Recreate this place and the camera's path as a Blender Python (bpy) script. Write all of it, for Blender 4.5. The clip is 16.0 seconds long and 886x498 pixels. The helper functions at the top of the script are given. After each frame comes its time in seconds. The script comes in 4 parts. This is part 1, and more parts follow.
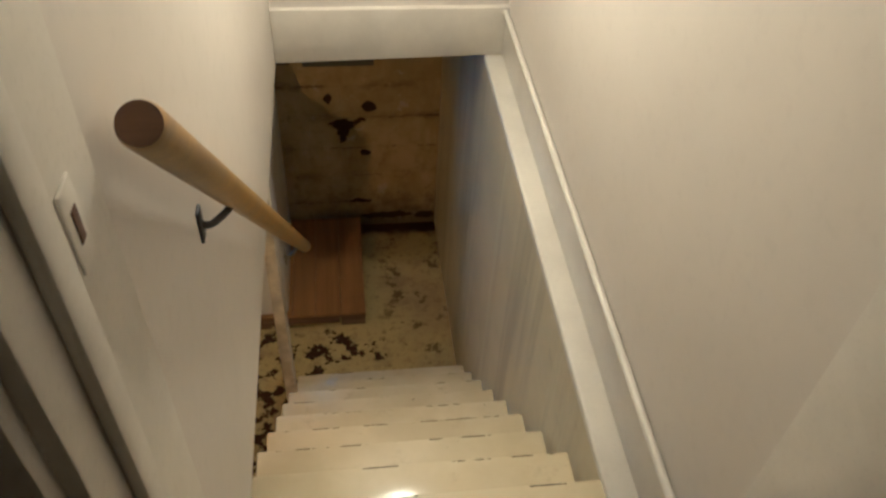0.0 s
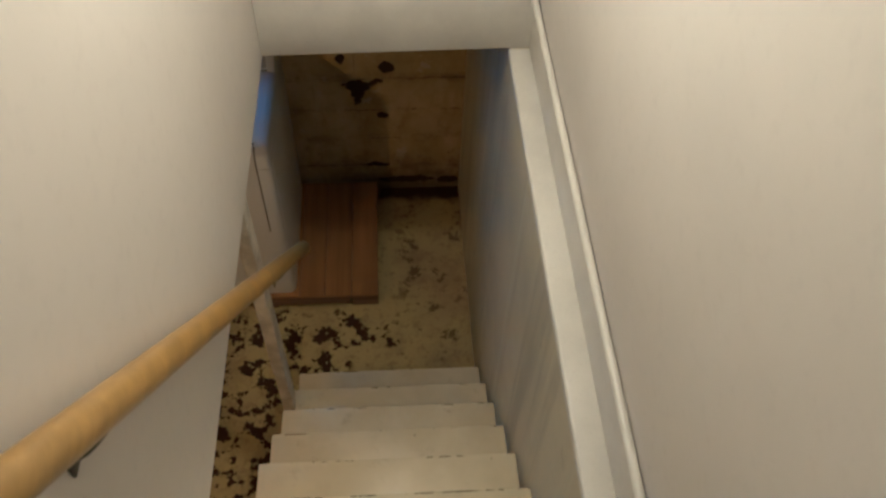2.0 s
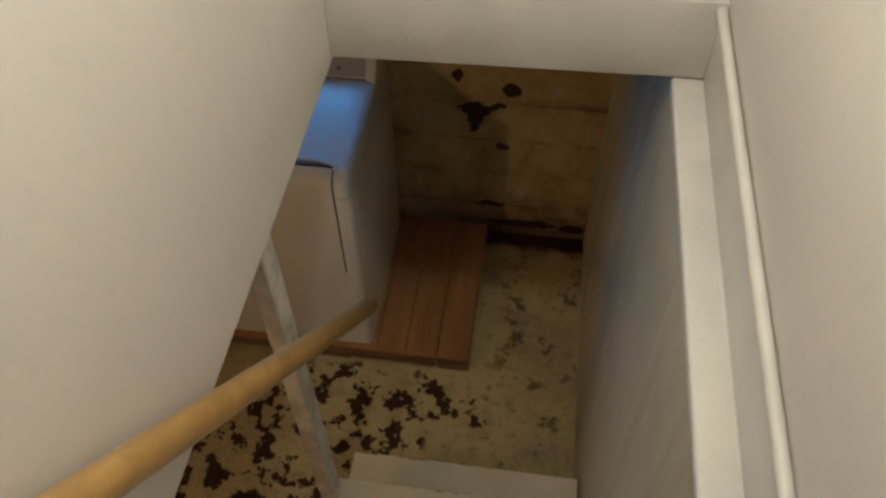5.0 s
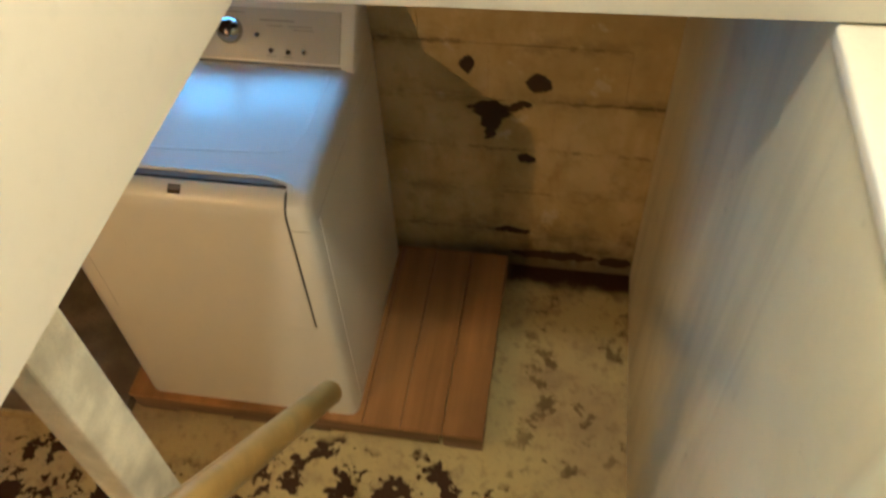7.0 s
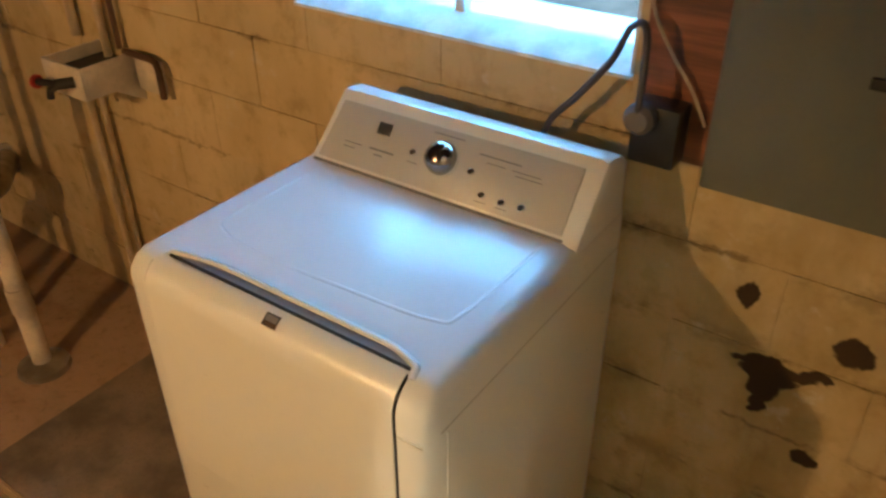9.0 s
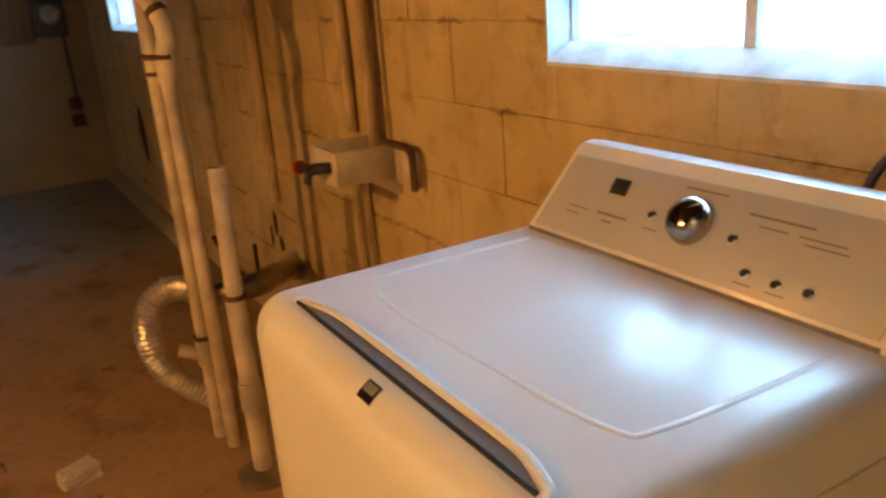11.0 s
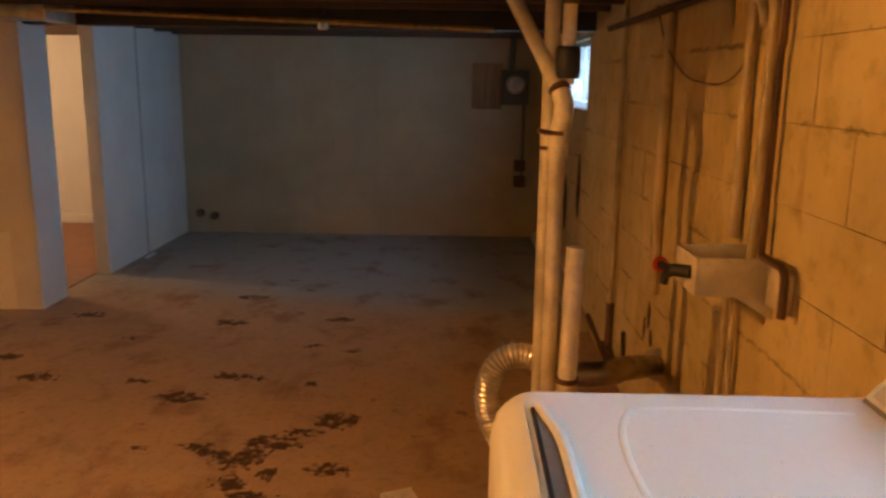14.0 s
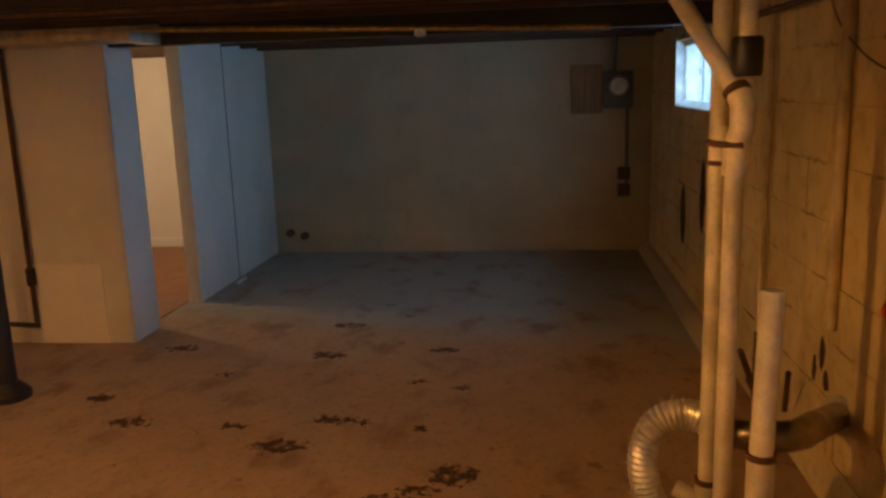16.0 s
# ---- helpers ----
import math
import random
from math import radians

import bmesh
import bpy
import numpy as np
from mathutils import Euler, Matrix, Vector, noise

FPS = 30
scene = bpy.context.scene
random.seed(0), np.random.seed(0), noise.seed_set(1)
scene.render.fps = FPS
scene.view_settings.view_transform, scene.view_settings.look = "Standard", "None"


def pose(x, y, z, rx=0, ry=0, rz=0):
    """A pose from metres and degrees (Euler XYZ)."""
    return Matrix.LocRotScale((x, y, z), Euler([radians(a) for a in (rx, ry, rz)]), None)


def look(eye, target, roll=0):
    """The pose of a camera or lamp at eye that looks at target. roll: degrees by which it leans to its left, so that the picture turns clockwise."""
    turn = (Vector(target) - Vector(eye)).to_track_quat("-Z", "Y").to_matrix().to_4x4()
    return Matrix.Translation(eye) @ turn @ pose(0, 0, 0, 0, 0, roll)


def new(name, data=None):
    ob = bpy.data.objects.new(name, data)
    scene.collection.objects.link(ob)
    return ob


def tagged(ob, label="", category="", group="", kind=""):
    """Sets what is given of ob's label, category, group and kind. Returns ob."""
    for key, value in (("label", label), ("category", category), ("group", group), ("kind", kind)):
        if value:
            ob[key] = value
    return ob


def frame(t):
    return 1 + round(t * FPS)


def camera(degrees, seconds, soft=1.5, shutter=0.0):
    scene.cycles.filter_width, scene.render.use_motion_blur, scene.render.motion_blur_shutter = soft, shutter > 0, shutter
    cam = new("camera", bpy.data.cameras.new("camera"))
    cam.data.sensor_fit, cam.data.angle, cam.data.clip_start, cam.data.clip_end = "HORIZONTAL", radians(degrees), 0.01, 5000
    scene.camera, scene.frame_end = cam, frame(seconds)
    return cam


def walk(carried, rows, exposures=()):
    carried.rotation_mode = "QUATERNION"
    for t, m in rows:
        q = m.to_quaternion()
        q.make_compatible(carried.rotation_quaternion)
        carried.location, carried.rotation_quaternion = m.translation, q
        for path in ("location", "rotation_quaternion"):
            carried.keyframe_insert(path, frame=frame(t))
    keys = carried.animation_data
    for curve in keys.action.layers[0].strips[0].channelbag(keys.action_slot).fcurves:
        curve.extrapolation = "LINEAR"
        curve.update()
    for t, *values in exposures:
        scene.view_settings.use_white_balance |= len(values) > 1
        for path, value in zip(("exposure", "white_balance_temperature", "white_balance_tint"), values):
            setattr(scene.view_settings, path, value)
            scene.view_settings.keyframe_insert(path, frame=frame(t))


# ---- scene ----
cam = camera(57.9, 16.0, soft=2.6, shutter=0.5)
PATH = [
    (0, (0.114, 1.64, 3.178), (0.342, 3.034, 1.763), 3.8),
    (0.5, (0.136, 1.761, 3.187), (0.3, 3.091, 1.701), 1.9),
    (1, (0.222, 1.923, 3.187), (0.247, 3.176, 1.629), -0.4),
    (1.5, (0.266, 2.05, 3.169), (0.287, 3.242, 1.563), -0.3),
    (2, (0.255, 2.158, 3.191), (0.375, 3.366, 1.601), 2.9),
    (2.5, (0.271, 2.258, 3.169), (0.346, 3.376, 1.512), 3.2),
    (3, (0.347, 2.288, 3.158), (0.211, 3.417, 1.512), -3.2),
    (3.5, (0.357, 2.317, 3.092), (0.268, 3.498, 1.479), -2.4),
    (4, (0.337, 2.429, 3.035), (0.227, 3.595, 1.414), -1.6),
    (4.5, (0.323, 2.547, 2.923), (0.183, 3.737, 1.321), -0.8),
    (4.7, (0.333, 2.584, 2.856), (0.156, 3.83, 1.302), -0.4),
    (6.8, (0.281, 3.175, 2.301), (0.055, 4.389, 0.728), -2.8),
    (7, (0.309, 3.182, 2.249), (0.049, 4.444, 0.72), -3.4),
    (7.5, (0.291, 3.292, 2.154), (-0.159, 4.576, 0.688), -2.8),
    (8, (0.319, 3.404, 2.029), (-0.292, 4.651, 0.591), -3.0),
    (8.5, (0.305, 3.517, 1.91), (-0.44, 4.888, 0.658), -1.2),
    (9, (0.267, 3.652, 1.786), (-0.696, 5.019, 0.69), -0.4),
    (9.5, (0.223, 3.746, 1.648), (-0.84, 5.085, 0.61), -1.4),
    (9.7, (0.204, 3.787, 1.587), (-0.989, 5.091, 0.651), -3.0),
    (11.8, (0.132, 4.129, 1.402), (-1.67, 4.798, 0.849), -1.2),
    (12, (0.117, 4.159, 1.407), (-1.725, 4.721, 0.869), -0.7),
    (12.5, (0.117, 4.201, 1.402), (-1.789, 4.542, 0.902), 0.5),
    (13, (0.103, 4.214, 1.403), (-1.832, 4.402, 0.932), 0.3),
    (13.5, (0.104, 4.224, 1.402), (-1.845, 4.291, 0.957), 0.3),
    (14, (0.117, 4.23, 1.405), (-1.84, 4.195, 0.993), 0.8),
    (14.5, (0.131, 4.254, 1.406), (-1.817, 4.082, 0.988), 0.6),
    (15, (0.039, 4.186, 1.404), (-1.918, 4.038, 1.019), -0.5),
    (15.5, (-0.09, 4.093, 1.406), (-2.045, 3.898, 1.033), -1.9),
    (16, (-0.286, 4.059, 1.413), (-2.232, 3.823, 1.018), -1.9),
]
EXPO = [(0.0, -1.64, 4250, 0), (1.0, -1.83, 4200, 0), (2.5, -2.07, 4080, 1), (3.5, -2.13, 4050, 1), (4.7, -2.08, 4050, 1), (6.8, -0.65, 4330, -9), (7.5, -0.36, 4450, -11), (8.5, -0.1, 4580, -7), (9.7, -0.02, 4880, -3), (12.0, 0.15, 7350, 13), (14.5, 0.12, 7550, 14), (15.2, 0.1, 7550, 14), (16.0, -0.1, 6900, 5)]
walk(cam, [(t, look(eye, target, roll)) for t, eye, target, roll in PATH], EXPO)

# ---- world and lights ----
world = bpy.data.worlds.new("world")
scene.world = world
world.use_nodes = True
sky = world.node_tree.nodes.new("ShaderNodeTexSky")
sky.sky_type, sky.sun_disc, sky.sun_elevation, sky.sun_rotation = "NISHITA", False, radians(35), radians(200)
world.node_tree.links.new(sky.outputs[0], world.node_tree.nodes["Background"].inputs[0])
world.node_tree.nodes["Background"].inputs[1].default_value = 0.1


def lamp(name, kind, m, energy, colour, **more):
    data = bpy.data.lights.new(name, kind)
    data.energy, data.color = energy, colour
    for key, value in more.items():
        if key == "radius":
            data.shadow_soft_size = value
        elif key == "size":
            data.shape, data.size, data.size_y = "RECTANGLE", value[0], value[1]
    ob = new(name, data)
    ob.matrix_world = m
    return ob


WARM = (1.0, 0.66, 0.34)
BULB = (-1.2, 2.75, 1.83)
# unseen fill lamp, added to warm the west end of the basement
ROOM_FILL = (-2.0, 0.95, 1.785)
STAIR_BULB = (0.23, 3.40, 3.12)
# weak fill added for ambient light in the hall, no lamp known there
HALL_FILL = (0.3, 1.2, 4.1)
CLOSET_BULB = (-5.75, 0.15, 1.55)
lamp("basement_bulb_light", "POINT", pose(*BULB), 87, (1.0, 0.455, 0.125), radius=0.035)
lamp("room_fill_light", "POINT", pose(*ROOM_FILL), 36, (1.0, 0.42, 0.10), radius=0.035)
lamp("stair_bulb_light", "POINT", pose(*STAIR_BULB), 136, WARM, radius=0.05)
lamp("hall_fill_light", "POINT", pose(*HALL_FILL), 0.7, WARM, radius=0.06)
lamp("closet_bulb_light", "POINT", pose(*CLOSET_BULB), 42, (1.0, 0.66, 0.38), radius=0.05)
lamp("window_daylight", "AREA", pose(-0.67, 5.46, 1.70, -62, 0, 0), 74, (0.28, 0.63, 1.0), size=(1.9, 0.9))
lamp("far_window_daylight", "AREA", pose(-5.4, 5.46, 1.62, -78, 0, 0), 62, (0.25, 0.57, 1.0), size=(2.3, 0.9))


# ---- materials ----
def nodes_of(name):
    mat = bpy.data.materials.new(name)
    mat.use_nodes = True
    nt = mat.node_tree
    return mat, nt, nt.nodes["Principled BSDF"]


def node(nt, kind, **inputs):
    n = nt.nodes.new(kind)
    for key, value in inputs.items():
        target = n.inputs[int(key[1:])] if key[0] == "i" and key[1:].isdigit() else n.inputs[key]
        if hasattr(value, "is_output"):
            nt.links.new(value, target)
        else:
            target.default_value = value
    return n


def maths(nt, op, a, b=0.0, c=None):
    n = node(nt, "ShaderNodeMath", i0=a, i1=b)
    n.operation = op
    if c is not None:
        if hasattr(c, "is_output"):
            nt.links.new(c, n.inputs[2])
        else:
            n.inputs[2].default_value = c
    return n.outputs[0]


def mix(nt, fac, a, b):
    n = nt.nodes.new("ShaderNodeMix")
    n.data_type = "RGBA"
    for k, v in ((0, fac), (6, a), (7, b)):
        if hasattr(v, "is_output"):
            nt.links.new(v, n.inputs[k])
        else:
            n.inputs[k].default_value = (*v, 1) if k else v
    return n.outputs[2]


def ramp(nt, value, low, high):
    n = node(nt, "ShaderNodeMapRange", i0=value, i1=low, i2=high)
    n.interpolation_type = "SMOOTHSTEP"
    return n.outputs[0]


def noise_at(nt, scale, detail=4.0, rough=0.55, stretch=(1, 1, 1), shift=(0, 0, 0)):
    pos = nt.nodes.new("ShaderNodeNewGeometry").outputs["Position"]
    m = node(nt, "ShaderNodeMapping", i0=pos)
    m.inputs["Scale"].default_value = stretch
    m.inputs["Location"].default_value = shift
    n = node(nt, "ShaderNodeTexNoise", Vector=m.outputs[0], Scale=scale, Detail=detail, Roughness=rough)
    return n.outputs[0]


def relief(nt, bsdf, height, strength, depth):
    b = node(nt, "ShaderNodeBump", Strength=strength, Distance=depth, Height=height)
    nt.links.new(b.outputs[0], bsdf.inputs["Normal"])


def blotches(nt, places, warp=0.06, scale=14, axes="xy"):
    """Mask of ragged stains; each place is a centre and two radii along the axes."""
    pos = nt.nodes.new("ShaderNodeNewGeometry").outputs["Position"]
    sep = node(nt, "ShaderNodeSeparateXYZ", i0=pos)
    wob_a = maths(nt, "MULTIPLY", maths(nt, "SUBTRACT", noise_at(nt, scale), 0.5), warp * 4)
    wob_b = maths(nt, "MULTIPLY", maths(nt, "SUBTRACT", noise_at(nt, scale, shift=(3, 7, 5)), 0.5), warp * 4)
    a = maths(nt, "ADD", sep.outputs["xyz".index(axes[0])], wob_a)
    b = maths(nt, "ADD", sep.outputs["xyz".index(axes[1])], wob_b)
    total = None
    for ca, cb, ra, rb in places:
        u = maths(nt, "DIVIDE", maths(nt, "SUBTRACT", a, ca), ra)
        v = maths(nt, "DIVIDE", maths(nt, "SUBTRACT", b, cb), rb)
        d = maths(nt, "ADD", maths(nt, "MULTIPLY", u, u), maths(nt, "MULTIPLY", v, v))
        total = d if total is None else maths(nt, "MINIMUM", total, d)
    return ramp(nt, total, 1.15, 0.8)


def painted(name, colour, rough=0.5, vary=0.12, grain=0.12, metal=0.0, scale=3.0, coat=0.0, bump_scale=220):
    mat, nt, bsdf = nodes_of(name)
    dark = tuple(c * (1 - vary) for c in colour)
    light = tuple(min(1, c * (1 + vary * 0.5)) for c in colour)
    big = noise_at(nt, scale)
    fine = noise_at(nt, scale * 22, 5)
    c = mix(nt, ramp(nt, big, 0.3, 0.7), dark, light)
    c = mix(nt, maths(nt, "MULTIPLY", ramp(nt, fine, 0.52, 0.72), vary * 1.5), c, tuple(k * 0.6 for k in colour))
    nt.links.new(c, bsdf.inputs["Base Color"])
    nt.links.new(maths(nt, "ADD", rough - 0.06, maths(nt, "MULTIPLY", fine, 0.12)), bsdf.inputs["Roughness"])
    bsdf.inputs["Metallic"].default_value = metal
    bsdf.inputs["Coat Weight"].default_value = coat
    if grain:
        relief(nt, bsdf, noise_at(nt, bump_scale, 3), grain, 0.001)
    return mat


def wood(name, colour, along="y", rough=0.5, contrast=0.35, scale=9):
    mat, nt, bsdf = nodes_of(name)
    stretch = {"x": (0.06, 1, 1), "y": (1, 0.06, 1), "z": (1, 1, 0.06)}[along]
    g = noise_at(nt, scale * 4, 6, 0.65, stretch)
    big = noise_at(nt, 4, 3)
    rnd = node(nt, "ShaderNodeObjectInfo").outputs["Random"]
    c = mix(nt, ramp(nt, g, 0.35, 0.7), tuple(k * (1 - contrast) for k in colour), tuple(min(1, k * (1 + contrast * 0.6)) for k in colour))
    c = mix(nt, maths(nt, "MULTIPLY", ramp(nt, big, 0.5, 0.75), 0.45), c, tuple(k * 0.45 for k in colour))
    c = mix(nt, maths(nt, "MULTIPLY", rnd, 0.25), c, tuple(k * 0.7 for k in colour))
    nt.links.new(c, bsdf.inputs["Base Color"])
    nt.links.new(maths(nt, "ADD", rough - 0.1, maths(nt, "MULTIPLY", g, 0.2)), bsdf.inputs["Roughness"])
    relief(nt, bsdf, g, 0.25, 0.001)
    return mat


def stair_paint():
    """Cream gloss paint, worn through in flecks along the edges."""
    mat, nt, bsdf = nodes_of("cream_stair_paint")
    big, fine = noise_at(nt, 5), noise_at(nt, 60, 6, 0.6)
    c = mix(nt, ramp(nt, big, 0.3, 0.7), (0.60, 0.52, 0.33), (0.70, 0.62, 0.42))
    scuff = maths(nt, "MULTIPLY", ramp(nt, noise_at(nt, 9, 6, 0.7, shift=(2, 1, 4)), 0.58, 0.75), 0.45)
    c = mix(nt, scuff, c, (0.36, 0.29, 0.17))
    chip = ramp(nt, noise_at(nt, 26, 5, 0.7, (1, 2.2, 2.2)), 0.70, 0.73)
    c = mix(nt, chip, c, (0.06, 0.04, 0.025))
    sep = node(nt, "ShaderNodeSeparateXYZ", i0=nt.nodes.new("ShaderNodeNewGeometry").outputs["Position"])
    back = maths(nt, "FRACT", maths(nt, "DIVIDE", maths(nt, "SUBTRACT", 3.747, sep.outputs[1]), 0.1695))
    edge = maths(nt, "MULTIPLY", ramp(nt, back, 0.075, 0.045), ramp(nt, noise_at(nt, 11, 5, 0.7, (1, 0.4, 0.4), (3, 8, 2)), 0.53, 0.57))
    c = mix(nt, edge, c, (0.045, 0.03, 0.018))
    nt.links.new(c, bsdf.inputs["Base Color"])
    nt.links.new(maths(nt, "ADD", 0.12, maths(nt, "MULTIPLY", fine, 0.2)), bsdf.inputs["Roughness"])
    bsdf.inputs["Coat Weight"].default_value = 0.6
    bsdf.inputs["Coat Roughness"].default_value = 0.13
    relief(nt, bsdf, maths(nt, "SUBTRACT", fine, chip), 0.12, 0.002)
    return mat


def floor_paint():
    """Old floor paint, flaked off the dark concrete below."""
    mat, nt, bsdf = nodes_of("flaking_floor_paint")
    sep = node(nt, "ShaderNodeSeparateXYZ", i0=nt.nodes.new("ShaderNodeNewGeometry").outputs["Position"])
    big, mid, fine = noise_at(nt, 1.3, 5), noise_at(nt, 7, 6, 0.65), noise_at(nt, 90, 6, 0.6)
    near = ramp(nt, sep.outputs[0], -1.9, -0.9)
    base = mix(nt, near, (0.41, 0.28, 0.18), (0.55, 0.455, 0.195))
    base = mix(nt, maths(nt, "MULTIPLY", ramp(nt, big, 0.42, 0.7), 0.55), base, (0.34, 0.23, 0.15))
    base = mix(nt, maths(nt, "MULTIPLY", ramp(nt, mid, 0.45, 0.70), 0.45), base, (0.28, 0.21, 0.12))
    base = mix(nt, maths(nt, "MULTIPLY", ramp(nt, noise_at(nt, 24, 6, 0.7, shift=(7, 1, 0)), 0.50, 0.66), 0.45), base, (0.22, 0.15, 0.085))
    # the far end turns greyer past a ragged slanting line
    line = maths(nt, "ADD", sep.outputs[0], maths(nt, "MULTIPLY", maths(nt, "SUBTRACT", 4.0, sep.outputs[1]), 0.22))
    line = maths(nt, "ADD", line, maths(nt, "MULTIPLY", noise_at(nt, 2.5, 5), 0.35))
    base = mix(nt, maths(nt, "MULTIPLY", ramp(nt, line, -4.25, -4.85), 0.85), base, (0.31, 0.315, 0.29))
    flake_n = noise_at(nt, 13, 7, 0.62, shift=(1.5, 0.4, 0))
    zone = blotches(nt, [(-0.32, 3.95, 0.36, 0.30), (-0.75, 3.80, 0.34, 0.30), (0.05, 4.12, 0.22, 0.10), (-0.35, 3.25, 0.30, 0.6), (-1.2, 4.0, 0.25, 0.12)], 0.08, 5)
    flake = maths(nt, "MULTIPLY", ramp(nt, flake_n, 0.515, 0.535), zone)
    sparse = ramp(nt, noise_at(nt, 6, 4, 0.55, shift=(5, 2, 0)), 0.66, 0.72)
    stains = blotches(nt, [(-4.36, 2.92, 0.05, 0.10), (-4.92, 2.91, 0.05, 0.10), (-4.46, 2.04, 0.05, 0.09), (-4.05, 2.46, 0.03, 0.05), (-3.71, 1.96, 0.05, 0.07), (-3.44, 2.24, 0.05, 0.10),
                           (-3.50, 3.16, 0.04, 0.11), (-3.48, 3.30, 0.025, 0.05), (-3.42, 2.74, 0.03, 0.07), (-3.23, 3.00, 0.06, 0.12), (-3.42, 3.56, 0.03, 0.03), (-3.02, 3.74, 0.08, 0.09),
                           (-2.59, 3.77, 0.05, 0.09), (-2.80, 3.52, 0.06, 0.12), (-2.72, 3.47, 0.14, 0.05), (-2.65, 3.41, 0.07, 0.08), (-2.47, 3.44, 0.05, 0.06), (-2.75, 3.24, 0.03, 0.07), (-2.73, 3.02, 0.02, 0.04),
                           (-4.45, 3.55, 0.04, 0.08), (-3.97, 3.47, 0.02, 0.06), (-3.90, 3.69, 0.02, 0.05), (-2.36, 3.53, 0.05, 0.08), (-2.70, 3.33, 0.025, 0.10), (-2.90, 3.62, 0.03, 0.08), (-2.55, 3.56, 0.06, 0.03)], 0.045, 24)
    stains = maths(nt, "MULTIPLY", stains, ramp(nt, noise_at(nt, 19, 6, 0.68, shift=(2, 9, 0)), 0.37, 0.52))
    stains = maths(nt, "MULTIPLY", stains, 0.95)
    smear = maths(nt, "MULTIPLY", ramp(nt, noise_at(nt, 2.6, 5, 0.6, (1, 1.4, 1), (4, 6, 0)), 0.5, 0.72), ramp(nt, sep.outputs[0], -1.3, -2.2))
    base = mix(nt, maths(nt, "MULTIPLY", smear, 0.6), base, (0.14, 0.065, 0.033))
    spot = maths(nt, "MAXIMUM", maths(nt, "MAXIMUM", flake, stains), maths(nt, "MULTIPLY", sparse, 0.5))
    # darker strip along the back wall, east of the pallet
    wall_foot = ramp(nt, maths(nt, "ADD", sep.outputs[1], maths(nt, "MULTIPLY", mid, 0.15)), 4.95, 5.02)
    wall_foot = maths(nt, "MULTIPLY", wall_foot, ramp(nt, sep.outputs[0], 0.1, 0.2))
    veins = maths(nt, "MULTIPLY", ramp(nt, noise_at(nt, 8, 8, 0.72, shift=(8, 3, 0)), 0.545, 0.61), ramp(nt, sep.outputs[0], 0.15, 0.35))
    spot = maths(nt, "MAXIMUM", spot, maths(nt, "MAXIMUM", wall_foot, maths(nt, "MULTIPLY", veins, 0.7)))
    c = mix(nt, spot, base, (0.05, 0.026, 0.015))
    c = mix(nt, maths(nt, "MULTIPLY", ramp(nt, fine, 0.5, 0.8), 0.25), c, (0.2, 0.15, 0.1))
    nt.links.new(c, bsdf.inputs["Base Color"])
    nt.links.new(maths(nt, "ADD", 0.55, maths(nt, "MULTIPLY", mid, 0.35)), bsdf.inputs["Roughness"])
    bsdf.inputs["Specular IOR Level"].default_value = 0.12
    relief(nt, bsdf, maths(nt, "SUBTRACT", maths(nt, "MULTIPLY", fine, 0.4), spot), 0.4, 0.002)
    return mat


